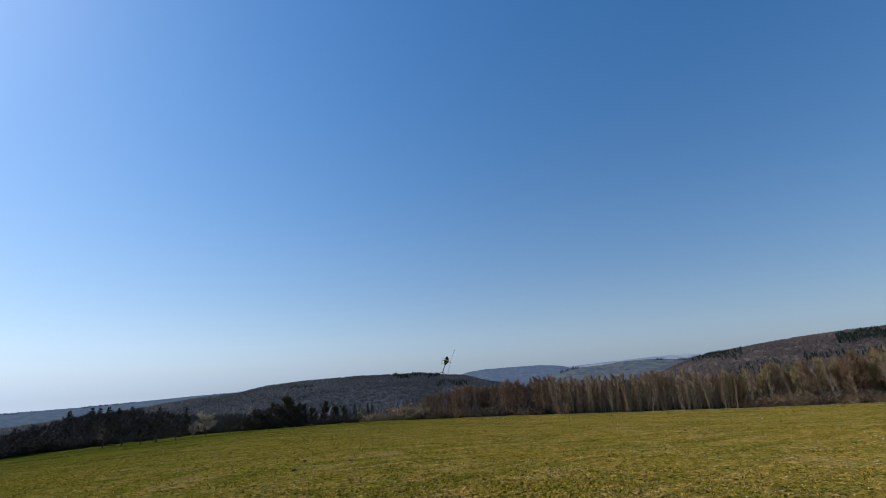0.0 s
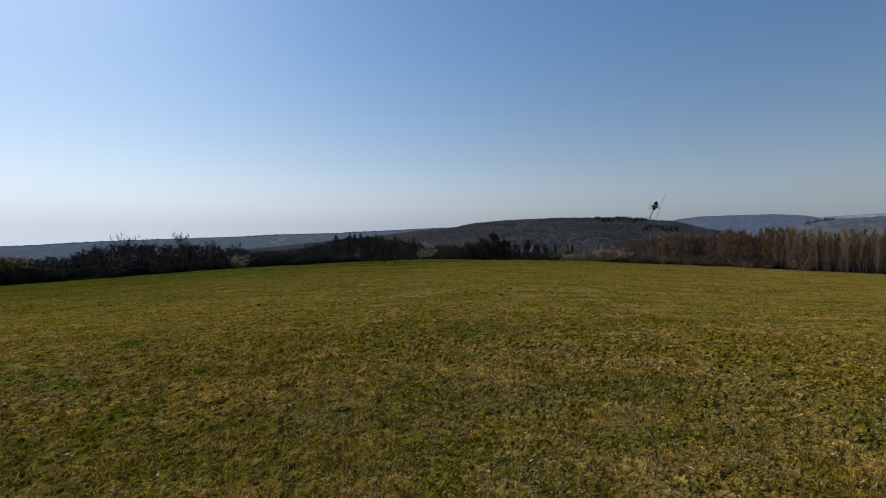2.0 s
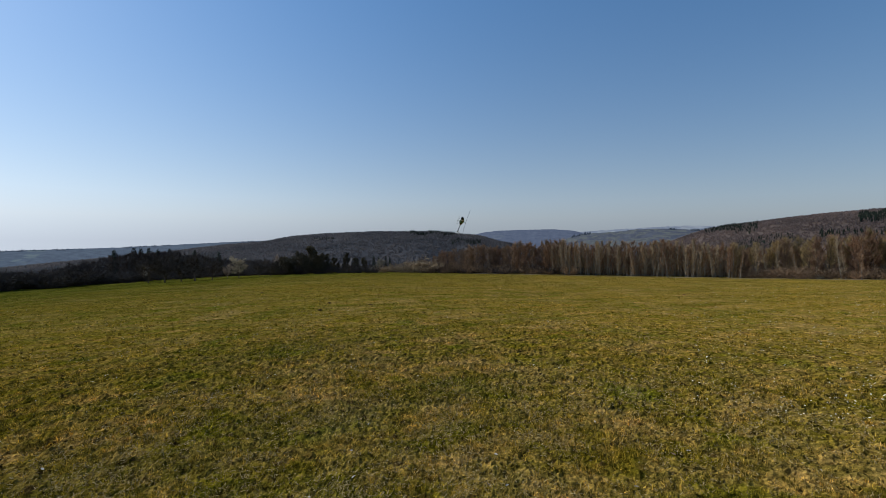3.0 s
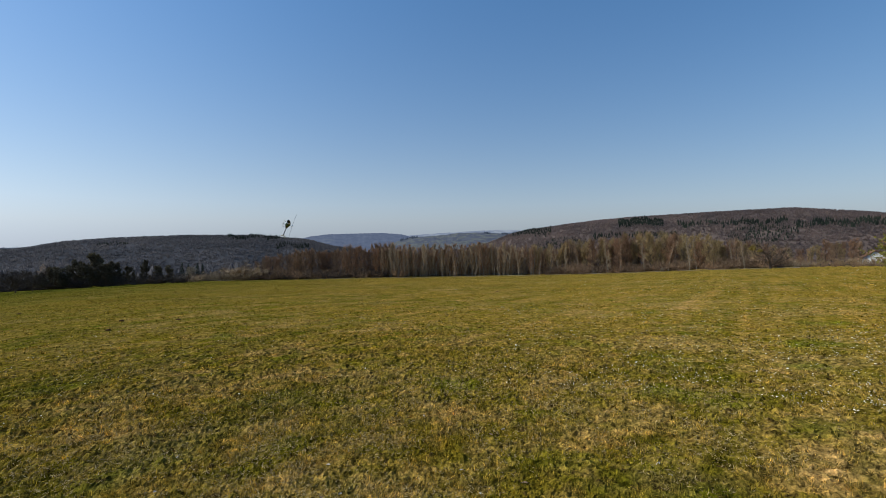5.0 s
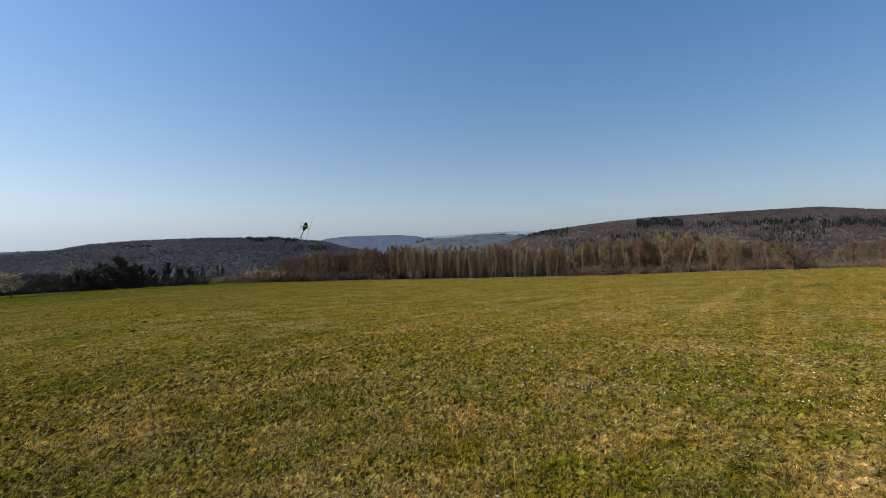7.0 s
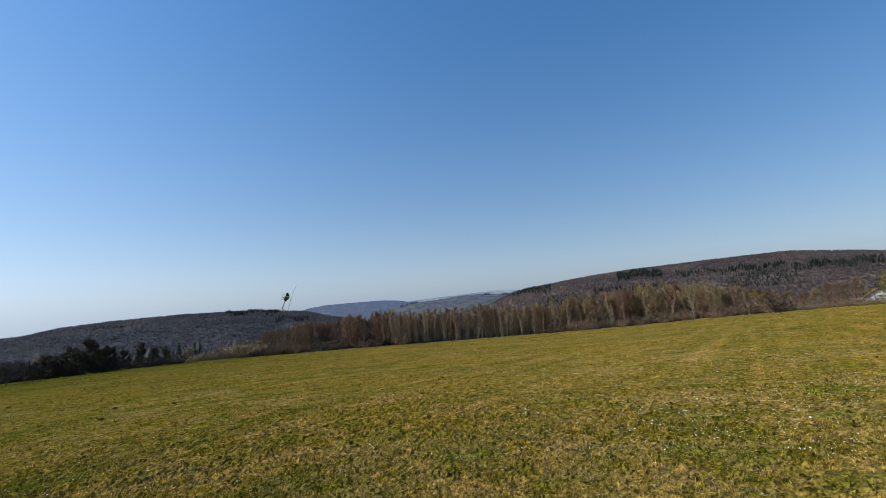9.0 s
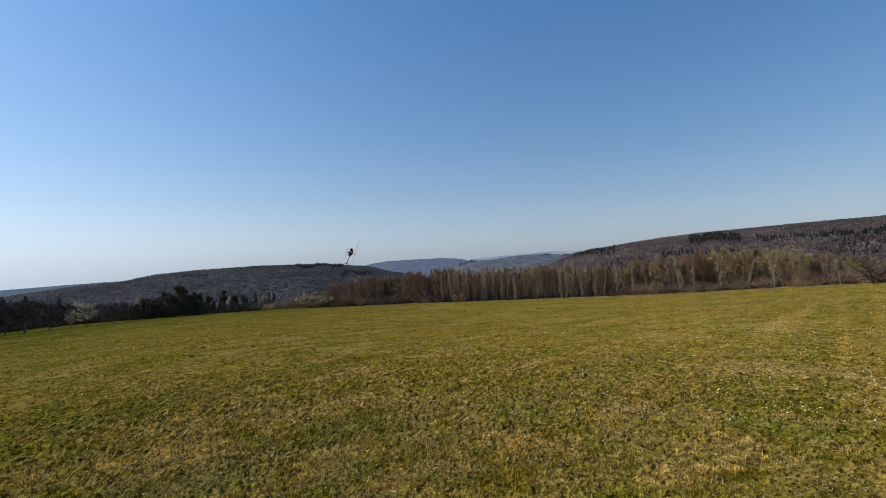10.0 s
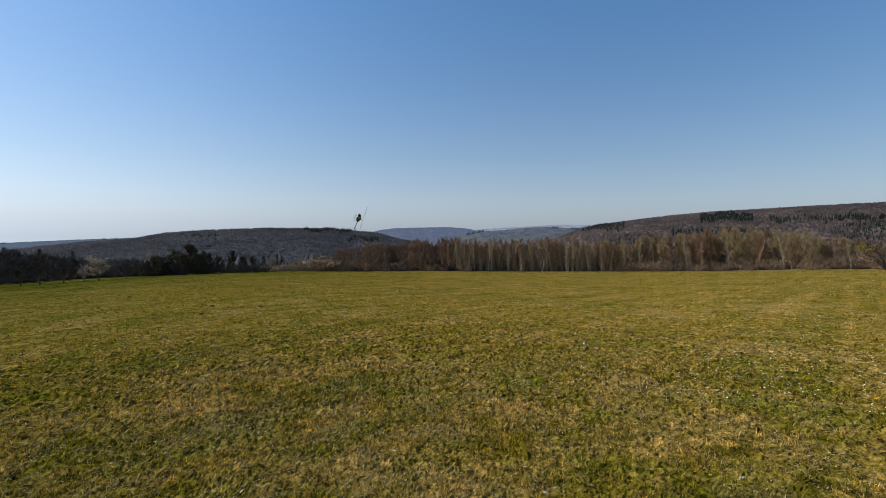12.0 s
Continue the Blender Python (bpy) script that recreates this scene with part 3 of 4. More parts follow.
def shrub(seed, height, width, stems, twigs, twig_len, twig_w, leaves=0, leaf_size=0.12):
    """A bush: many stems from the ground that fan out, with twigs and perhaps leaves."""
    s = Sprout(seed)
    r = s.rng
    for i in range(stems):
        a, out = r.uniform(0, math.tau), math.sqrt(r.random())
        foot = Vector((math.cos(a) * out * width * 0.22, math.sin(a) * out * width * 0.22, -0.15))
        tilt = out * 0.9 * width / height
        ln = height * r.uniform(0.65, 1.05) * (1 - 0.18 * out)
        pts = s.path(foot, Vector((math.cos(a) * tilt, math.sin(a) * tilt, 1)), ln, 2, 0.02, 0.2)
        s.limb(pts, [0.035, 0.02, 0.006], 3)
        for m in range(twigs):
            v = 0.08 + 0.92 * r.random()
            q = min(int(v * 2), 1)
            e = pts[q].lerp(pts[q + 1], v * 2 - q)
            d = (Vector((r.gauss(0, .7), r.gauss(0, .7), r.gauss(0.45, .5)))).normalized()
            s.twig(e, d, twig_len * r.uniform(0.5, 1.3), twig_w)
            for _ in range(leaves):
                s.leaf(e + d * twig_len * r.uniform(0.1, 1.1), leaf_size * r.uniform(0.7, 1.3))
    return s


def conifer(seed, height, width, tiers, arms, material_twigs=3):
    """A fir: a straight trunk with drooping arms of needles, tier on tier."""
    s = Sprout(seed)
    r = s.rng
    pts = [Vector((0, 0, -0.3 + height * i / 6)) for i in range(7)]
    s.limb(pts, [height * 0.014 * (1 - 0.93 * i / 6) for i in range(7)], 5)
    for t in range(tiers):
        f = (t + 0.3) / tiers
        z = height * (0.10 + 0.89 * f)
        rad = width * 0.5 * (1 - f) ** 0.85 + 0.12
        for i in range(arms):
            a = (i + r.random()) / arms * math.tau
            out = Vector((math.cos(a), math.sin(a), r.uniform(-0.35, 0.05)))
            p = Vector((0, 0, z + r.uniform(-.15, .15)))
            ln = rad * r.uniform(0.7, 1.15)
            s.twig(p, out.normalized(), ln, 0.30)
            for _ in range(material_twigs):
                e = p + out * ln * r.uniform(0.25, 0.95)
                d = (out + Vector((r.gauss(0, .5), r.gauss(0, .5), r.gauss(-0.2, .25)))).normalized()
                s.twig(e, d, 0.35 * rad + 0.25, 0.24)
    return s


def finish(sprout, wood, twigs, split=None):
    """The two meshes of a grown tree."""
    tall = float(np.quantile(np.array(sprout.twig_v)[:, 2], 0.995))
    return mesh_of("trunk", sprout.wood_v, sprout.wood_f, wood), mesh_of("crown", sprout.twig_v, sprout.twig_f, twigs), tall


def plant(kind, meshes, az, dist, height, label, category="tree", group="", sink=0.0, wide=1.0, spin=None):
    """Sets a tree or bush of that height on the ground: an Empty at its foot with its trunk and crown."""
    x, y = polar(az, dist)
    k = height / meshes[2]
    ob = new(kind)
    ob.matrix_basis = pose(x, y, ground(x, y) - sink, 0, 0, random.uniform(0, 360) if spin is None else spin) @ Matrix.Diagonal((k * wide, k * wide, k, 1))
    ob.empty_display_size = 0.3
    tagged(ob, label, category, group)
    child("trunk", meshes[0], ob)
    child("crown", meshes[1], ob)
    return ob


def skyline(pairs):
    a, v = np.array(pairs).T
    return lambda az: float(np.interp(az, a, v))


# how high the edge trees stand against the horizon, by direction
TOPS = skyline([(-92, -3.6), (-88, -4.0), (-85.8, -3.6), (-84, -2.5), (-82, -2.0), (-80.4, -2.9), (-76, -2.9), (-74.7, -2.4), (-72, -1.9), (-68, -1.8), (-64, -1.9),
                (-61, -2.4), (-58, -2.9), (-54, -2.8), (-51, -2.2), (-48, -1.7), (-44, -1.6), (-41, -2.0), (-38, -2.6), (-34, -2.6), (-20, -3.3),
                (-17, -3.1), (-13.5, -1.8), (-9.6, -1.1), (-4.6, -0.55), (1.2, -0.35), (4, -0.6), (8.3, -0.6), (15.2, -0.35), (19.2, -0.8), (21.7, -0.45), (25.9, -0.2),
                (30.4, 0.5), (34, 0.6), (38.7, 0.2), (41.7, -0.1), (44, -0.7), (47.5, -1.0), (48.7, -0.3), (50.9, 0.1), (54, -0.4), (60, 0)])


def reach(az, dist, factor=1.0):
    """The height of a tree there whose top meets the skyline."""
    x, y = polar(az, dist)
    return max(1.0, (dist * math.tan(radians(TOPS(az))) + EYE[2] - ground(x, y)) * factor * 1.08)


def edge(az):
    return float(by_az(EDGE_D, az))


BROAD = [finish(grow(100 + i, 10, 0.04, 3.2, 22, 5, 15, 1.25, 1.1, 0.058, brush=0.8), BARK_BROWN, m) for i, m in enumerate((TWIG_BROWN, TWIG_RED, TWIG_BROWN, TWIG_RED, TWIG_OLIVE, TWIG_OLIVE))]
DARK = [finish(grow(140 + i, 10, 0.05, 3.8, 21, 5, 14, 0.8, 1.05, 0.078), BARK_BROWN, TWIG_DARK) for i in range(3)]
BIRCH = [finish(grow(180 + i, 10, 0.12, 1.9, 22, 4, 11, 1.8, 0.95, 0.05, 0.04, 0.115, brush=1.0), BARK_PALE, m) for i, m in enumerate((TWIG_PALE, TWIG_RED, TWIG_BROWN, TWIG_BROWN))]
BUSH = [finish(shrub(220 + i, 3, 4.2, 23, 24, 0.7, 0.07), BARK_BROWN, m) for i, m in enumerate((TWIG_SHADE, TWIG_DARK, TWIG_DARK, TWIG_BROWN, TWIG_PALE))]
FIR = [finish(conifer(260 + i, 10, 3.6, 22, 9), BARK_BROWN, NEEDLE) for i in range(3)]
EDGE = "trees along the meadow edge"


def row(count, az0, az1, kinds, depths, low, high, name, label, group, wide=(0.9, 1.15), category="tree"):
    """Plants trees along a stretch of the edge, as tall as the skyline there."""
    for i in range(count):
        az = az0 + (az1 - az0) * (i + random.random()) / count
        d = edge(az) + random.uniform(*depths)
        plant(name, kinds[(i * 5 + i // 3) % len(kinds)], az, d, reach(az, d, random.uniform(low, high)), label, category, group, wide=random.uniform(*wide))


def undergrowth(count, az0, az1, kinds, depths, low, high, label, group, wide=1.2, name="bush"):
    for i in range(count):
        az = az0 + (az1 - az0) * (i + random.random()) / count
        d = edge(az) + random.uniform(*depths)
        plant(name, kinds[i % len(kinds)], az, d, random.uniform(low, high), label, "bush", group, wide=wide)


# the belt along the far edge
row(44, -14.5, 2.5, BROAD[:4], (2, 22), 0.82, 1.06, "oak_tree", "leafless brown oak at the far edge of the meadow", EDGE)
row(78, 0.2, 20.7, BIRCH, (1, 14), 0.82, 1.07, "birch_tree", "slim leafless birch with a pale trunk in a stand", "birches in the stand", (0.85, 1.1))
WHIP = [finish(grow(190 + i, 10, 0.02, 1.1, 22, 2, 9, 2.2, 0.9, 0.055, 0.05, 0.08, brush=1.2), BARK_PALE, m) for i, m in enumerate((TWIG_PALE, TWIG_BROWN, TWIG_PALE))]
row(130, 0.6, 20.7, WHIP, (0.5, 8), 0.6, 1.04, "birch_tree", "young leafless birch branched from the ground", "birches in the stand", (0.9, 1.3))
row(34, 0.5, 21.5, BROAD[:4], (14, 30), 0.74, 0.92, "oak_tree", "leafless brown oak behind the birch stand", EDGE)
row(78, 20, 45, [BROAD[k] for k in (4, 1, 5, 0, 3, 4)], (1.5, 20), 0.76, 1.06, "oak_tree", "leafless budding tree with olive-brown twigs at the meadow edge", EDGE)
row(22, 20, 44, [WHIP[k % 3] for k in (1, 3, 2)], (1, 12), 0.78, 1.0, "birch_tree", "slim leafless birch with a pale trunk among oaks", EDGE)
row(17, 44.5, 51.4, [BROAD[k] for k in (4, 0, 1)], (8, 30), 0.80, 1.02, "orchard_tree", "broad leafless fruit tree at the meadow edge", EDGE, (0.9, 1.15))
row(4, 54.4, 56, [BROAD[k] for k in (4, 0, 1)], (8, 30), 0.80, 1.02, "orchard_tree", "broad leafless fruit tree at the meadow edge", EDGE, (0.9, 1.15))
undergrowth(60, -15, 3, [BUSH[k] for k in (0, 3, 1)], (0.5, 8), 1.8, 3.6, "leafless brown bush under the edge trees", "bushes along the meadow edge")
undergrowth(40, 2, 21, [BUSH[k] for k in (0, 3, 0)], (6, 16), 1.8, 3.2, "leafless brown bush behind the birches", "bushes along the meadow edge")
FINE = [finish(shrub(240 + i, 3, 4.0, 30, 34, 0.5, 0.04), BARK_BROWN, m) for i, m in enumerate((TWIG_BROWN, TWIG_OLIVE))]
undergrowth(26, 46, 56.5, FINE, (0.5, 9), 1.0, 1.9, "leafless brown bush under the fruit trees", "bushes along the meadow edge", 1.0)
undergrowth(68, 20, 46, [BUSH[k] for k in (0, 3, 0, 3)], (0.5, 9), 1.8, 3.6, "leafless brown bush under the edge trees", "bushes along the meadow edge")
row(16, -21.5, -14.5, [BUSH[k] for k in (4, 0, 4)], (0.5, 10), 0.8, 1.15, "bush", "straw-coloured leafless bush at the meadow edge", "bushes along the meadow edge", (1.1, 1.5), "bush")
# dark trees against the light
IVY = [finish(grow(500 + 17 * i, 10, 0.03, 3.8, 24, 6, 7, 0.6, 0.8, 0.07, leaves=4, leaf_size=0.30), BARK_BROWN, EVERGREEN) for i in range(3)]
for i, (az, d, h, w) in enumerate(((-29.3, 138, 8.0, 0.95), (-30.9, 137, 6.4, 1.0), (-27.9, 139, 6.0, 1.0), (-32.6, 136, 5.0, 1.1), (-25.3, 141, 6.2, 0.6), (-26.6, 142, 4.6, 0.9), (-24.0, 143, 4.6, 0.9), (-22.9, 146, 4.6, 0.9), (-30.2, 134, 5.6, 1.1), (-28.6, 134, 5.4, 1.1), (-31.8, 133, 4.6, 1.2), (-33.6, 131, 3.8, 1.2))):
    plant("evergreen_tree", IVY[i % 3], az, d, h, "dark ivy-clad tree at the meadow edge", "tree", "dark trees at the meadow edge", wide=w)
undergrowth(30, -35, -21.5, BUSH[1:3], (-3, 8), 1.8, 3.2, "dark leafless bush under ivy-clad trees", "bushes along the meadow edge")
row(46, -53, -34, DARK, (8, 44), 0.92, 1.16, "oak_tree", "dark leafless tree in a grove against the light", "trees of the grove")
for az, top in ((-49.3, -1.35), (-47.6, -1.2), (-47.0, -1.25), (-46.3, -1.2), (-45.5, -1.35), (-44.4, -1.3), (-42.0, -1.45), (-39.6, -1.7)):
    d = 165
    x, y = polar(az, d)
    plant("fir_tree", FIR[int(-az) % 3], az, d, d * math.tan(radians(top + 0.3)) + EYE[2] - ground(x, y), "dark fir rising over the grove", "tree", "firs in the grove", wide=1.35)
for az, d, h in ((-21.8, 176, 5.4), (-21.2, 178, 5.0), (-20.3, 178, 5.2), (-19.8, 176, 4.8)):
    plant("fir_tree", FIR[int(h * 10) % 3], az, d, h, "small dark fir behind the blossoming tree", "tree", "firs behind the blossom")
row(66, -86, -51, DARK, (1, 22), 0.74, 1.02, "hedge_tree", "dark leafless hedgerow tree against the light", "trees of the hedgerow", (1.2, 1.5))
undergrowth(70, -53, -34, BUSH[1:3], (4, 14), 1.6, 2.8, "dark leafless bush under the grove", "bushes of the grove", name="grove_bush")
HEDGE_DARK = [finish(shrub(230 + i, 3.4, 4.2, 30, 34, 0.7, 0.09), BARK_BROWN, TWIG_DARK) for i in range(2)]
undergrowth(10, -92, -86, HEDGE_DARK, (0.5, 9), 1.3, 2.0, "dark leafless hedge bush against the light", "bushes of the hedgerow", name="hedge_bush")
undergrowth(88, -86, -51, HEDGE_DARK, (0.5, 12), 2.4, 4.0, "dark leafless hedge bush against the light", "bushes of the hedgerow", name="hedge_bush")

# orchard trees standing free on the meadow, with bare trunks
ORCHARD = [finish(grow(300 + i, 5, 0.30, 2.3, 18, 7, 12, 0.75, 0.6, 0.055, 0.08, 0.10, fork=True), BARK_BROWN, TWIG_DARK) for i in range(3)]
for i, (az, d, h) in enumerate(((-44.9, 106, 5.6), (-43.4, 108, 5.2), (-42.0, 104, 5.6), (-40.3, 108, 4.9), (-35.3, 117, 4.3), (-46.4, 112, 5.0), (-34.1, 122, 4.2))):
    plant("orchard_tree", ORCHARD[i % 3], az, d, h, "dark leafless fruit tree with a bare trunk on the meadow", "tree", "fruit trees on the meadow", wide=1.45)
# trees and bushes in blossom
CHERRY = [finish(grow(330 + i, 5, 0.22, 1.9, 15, 5, 5, 0.9, 0.5, 0.03, 0.05, 0.10, fork=True, leaves=5, leaf_size=0.11), BARK_BROWN, m) for i, m in enumerate((BLOSSOM, BLOSSOM_PINK, BLOSSOM))]
for i, (az, d, h, w) in enumerate(((-37.5, 112, 4.9, 1.65), (-38.7, 108, 3.2, 1.1), (-20.9, 166, 4.0, 1.7), (-46.6, 130, 4.4, 0.8), (-33.2, 150, 5.4, 1.2))):
    plant("cherry_tree", CHERRY[i % 3], az, d, h, "small tree in pale blossom at the meadow edge", "tree", "trees in blossom", wide=w)
THORN = [finish(shrub(350 + i, 2.5, 3.0, 26, 10, 0.5, 0.03, leaves=3, leaf_size=0.10), BARK_BROWN, BLOSSOM) for i in range(2)]
for i, (az, d, h, w) in enumerate(((-60.4, 107, 3.0, 1.0), (-77.0, 104, 3.4, 0.5), (27.0, 152, 1.2, 0.6), (46.7, 121, 1.4, 0.55), (47.4, 118, 1.1, 0.6), (34.5, 150, 1.4, 0.5))):
    plant("blackthorn_bush", THORN[i % 2], az, d, h, "blackthorn bush in white blossom at the meadow edge", "bush", "bushes in blossom", wide=w * (0.85 if az < 0 else 1.3))
# tall open trees over the hedgerow, and the pale willow
for i, (az, d, top) in enumerate(((-71.4, 112, -0.55), (-66.1, 113, -0.5), (-69.2, 115, -1.3), (-63.2, 114, -1.4), (-60.6, 118, -1.7), (-73.6, 112, -1.5))):
    x, y = polar(az, d)
    t = finish(grow(380 + i, 10, 0.45, 3.4, 20, 7, 9, 1.0, 0.7, 0.035, fork=True), BARK_BROWN, TWIG_DARK)
    plant("tall_tree", t, az, d, d * math.tan(radians(top)) + EYE[2] - ground(x, y), "tall leafless tree rising over the hedgerow", "tree", "trees of the hedgerow")
WILLOW = finish(grow(395, 6, 0.03, 3.3, 46, 8, 13, 0.55, 0.6, 0.042, 0.05, 0.1, fork=True, leaves=1, leaf_size=0.06), BARK_BROWN, CATKIN)
for az, d, h, w in ((-82.2, 101, 6.0, 1.3), (-84.6, 103, 4.4, 1.2), (-79.6, 104, 4.8, 1.1)):
    plant("willow_bush", WILLOW, az, d, h, "large pale yellowish leafless willow at the hedgerow", "bush", "willows", wide=w)
# the fruit tree with golden mistletoe
MIST = grow(410, 7, 0.18, 4.2, 20, 7, 9, 0.45, 0.8, 0.05, 0.12, 0.24, fork=True)
mist_tree = plant("orchard_tree", finish(MIST, BARK_BROWN, TWIG_DARK), 44.6, 124, 7.0, "gnarled leafless fruit tree with golden mistletoe", "tree", wide=1.5, spin=20)
tuft = Sprout(411)
for ball in ((-2.6, 1.6, 5.2, 0.55), (-1.7, 2.0, 5.6, 0.45), (-2.2, 0.6, 4.7, 0.4)):
    for _ in range(420):
        v = Vector((tuft.rng.gauss(0, 1), tuft.rng.gauss(0, 1), tuft.rng.gauss(0, 0.8))).normalized() * ball[3] * tuft.rng.uniform(0.35, 1.1)
        tuft.leaf(Vector(ball[:3]) + v, 0.12)
child("mistletoe", mesh_of("mistletoe", tuft.twig_v, tuft.twig_f, LEAF_GOLD), mist_tree, "golden green mistletoe clumps")

# the near tree and hedge at the meadow's side
NEAR = finish(grow(430, 11.5, 0.08, 6.4, 84, 15, 36, 0.7, 0.62, 0.022, 0.03, 0.13, brush=0.4, near=True), BARK_BROWN, bark("budding_pinkish_twigs", (0.25, 0.19, 0.17), (0.46, 0.37, 0.33), 1.5))
plant("lime_tree", NEAR, 60.3, 50, 10.6, "large leafless tree with pinkish budding twigs beside the hedge", "tree", spin=40)
HEDGE_BROWN = [finish(shrub(440 + i, 4.2, 3.6, 44, 24, 0.5, 0.02, leaves=5, leaf_size=0.06), BARK_BROWN, LEAF_BROWN) for i in range(2)]
for i, (az, d, h) in enumerate(((56.3, 48.5, 3.7), (57.9, 48, 4.3), (59.6, 47.5, 4.4), (62.6, 47, 4.3), (65.4, 46, 4.5), (68.6, 46, 4.2))):
    plant("hornbeam_bush", HEDGE_BROWN[i % 2], az, d, h, "hornbeam hedge bush holding withered brown leaves", "bush", "bushes of the near hedge")
GREEN = finish(shrub(450, 3.2, 2.2, 36, 22, 0.4, 0.02, leaves=8, leaf_size=0.075), BARK_BROWN, LEAF_GREEN)
for az, d, h in ((54.6, 50.5, 3.0), (59.6, 49, 4.4)):
    plant("hawthorn_bush", GREEN, az, d, h, "hawthorn bush in fresh yellow-green leaf beside the hedge", "bush", "bushes of the near hedge")

# grove and hedges on the far western fields
def grove(label, az0, az1, d0, d1, n, tall, seed):
    rng = np.random.default_rng(seed)
    az, d = rng.uniform(az0, az1, n), rng.uniform(d0, d1, n)
    x, y = polar(az, d)
    h = rng.uniform(0.75, 1.1, n) * tall
    scatter("grove", label, CANOPY_FIR if seed % 2 else CANOPY_HAZE_GREY, crown_template, np.stack([x, y, ground_polar(az, d)[0]], -1), h, h * 0.9, seed)


grove("bare woods in the valley behind the hedgerow", -90, -50, 420, 700, 900, 8, 54)
grove("bare woods in the valley below the meadow", -50, 45, 230, 420, 2600, 9, 56)

# ---- the farm track along the far edge ----
def farm_track():
    az = np.arange(-9, 47.01, 0.4)
    d = by_az(EDGE_D, az)
    rows = []
    for k, off in enumerate((-4.4, -3.3, -2.2, -1.1, 0.0)):
        r = d + off + 0.3 * np.sin(az * 0.9 + k)
        x, y = polar(az, r)
        rows.append(np.stack([x, y, ground_polar(az, r)[0] + (0.06, 0.10, 0.07, 0.10, 0.06)[k]], -1))
    n = len(az)
    i, j = np.meshgrid(np.arange(4), np.arange(n - 1), indexing="ij")
    faces = np.stack([i * n + j, i * n + j + 1, (i + 1) * n + j + 1, (i + 1) * n + j], -1).reshape(-1, 4)
    me = mesh_of("road", np.concatenate(rows), faces, speckled("dry_gravel", (0.15, 0.115, 0.06), (0.30, 0.235, 0.14), 0.25, fine=2.0), True)
    tagged(new("road", me), "pale dry farm track along the meadow edge", "track", kind="structure")


farm_track()

# ---- houses seen through the trees ----
PLASTER = plain("white_plaster", (0.78, 0.76, 0.70), 0.85, 0.2, grain=3.0)
ROOF_RED = speckled("weathered_roof_tiles", (0.11, 0.055, 0.04), (0.22, 0.11, 0.075), 0.8, fine=6.0)
ROOF_GREY = speckled("pale_metal_roof", (0.42, 0.42, 0.42), (0.62, 0.62, 0.60), 0.6, 0.5, fine=3.0)
PANE = plain("dark_window_glass", (0.03, 0.035, 0.04), 0.15, 0.5, grain=2.0)


def box(bm, x0, x1, y0, y1, z0, z1):
    v = [bm.verts.new((x, y, z)) for z in (z0, z1) for y in (y0, y1) for x in (x0, x1)]
    for f in ((0, 2, 3, 1), (4, 5, 7, 6), (0, 1, 5, 4), (2, 6, 7, 3), (0, 4, 6, 2), (1, 3, 7, 5)):
        bm.faces.new([v[i] for i in f])
    return bm


def house(az, d, w, l, wall_h, roof_h, roof_mat, label, turn):
    x, y = polar(az, d)
    ob = new("house")
    ob.matrix_basis = pose(x, y, ground(x, y) - 0.3, 0, 0, turn)
    tagged(ob, label, "house", "houses in the valley")
    bm = bmesh.new()
    box(bm, -w / 2, w / 2, -l / 2, l / 2, -1.5, wall_h)
    for s in (-1, 1):
        bm.faces.new([bm.verts.new(p) for p in ((-w / 2, s * l / 2, wall_h), (w / 2, s * l / 2, wall_h), (0, s * l / 2, wall_h + roof_h - 0.1))])
    part("wall", bm, PLASTER, ob)
    bm = bmesh.new()
    for s in (-1, 1):
        v = [bm.verts.new(p) for p in ((s * (w / 2 + 0.5), -l / 2 - 0.5, wall_h - 0.35), (s * (w / 2 + 0.5), l / 2 + 0.5, wall_h - 0.35), (0, l / 2 + 0.5, wall_h + roof_h), (0, -l / 2 - 0.5, wall_h + roof_h))]
        t = [bm.verts.new(q.co + Vector((0, 0, 0.22))) for q in v]
        for f in ((0, 1, 2, 3), (4, 7, 6, 5), (0, 4, 5, 1), (1, 5, 6, 2), (2, 6, 7, 3), (3, 7, 4, 0)):
            bm.faces.new([(v + t)[i] for i in f])
    part("roof", bm, roof_mat, ob)
    for s in (-1, 1):
        for k in range(3):
            for z in (0.9, 3.4):
                if z + 1.3 < wall_h:
                    p = -l / 2 + l * (k + 0.5) / 3
                    bm = box(bmesh.new(), s * (w / 2 - 0.05), s * (w / 2 + 0.06), p - 0.55, p + 0.55, z, z + 1.3)
                    part("window", bm, PANE, ob, "dark glazed window")
    return ob


for az, d, roof, turn in ((29.8, 262, ROOF_RED, 20), (32.0, 268, ROOF_RED, -20), (35.2, 262, ROOF_RED, 40)):
    house(az, d, 8.5, 11, 4.6, 3.0, roof, "white plastered village house behind leafless trees", turn)
for az, d, turn in ((52.3, 182, -47), (53.7, 186, -58)):
    house(az, d, 6.5, 7.5, 5.6, 2.6, ROOF_RED, "white village house with a weathered tiled roof", turn)
for az, d, turn in ((-85.6, 330, 30), (-87.4, 360, 10)):
    house(az, d, 12, 26, 4.0, 3.0, ROOF_GREY, "low farm building with a pale roof in the valley", turn)

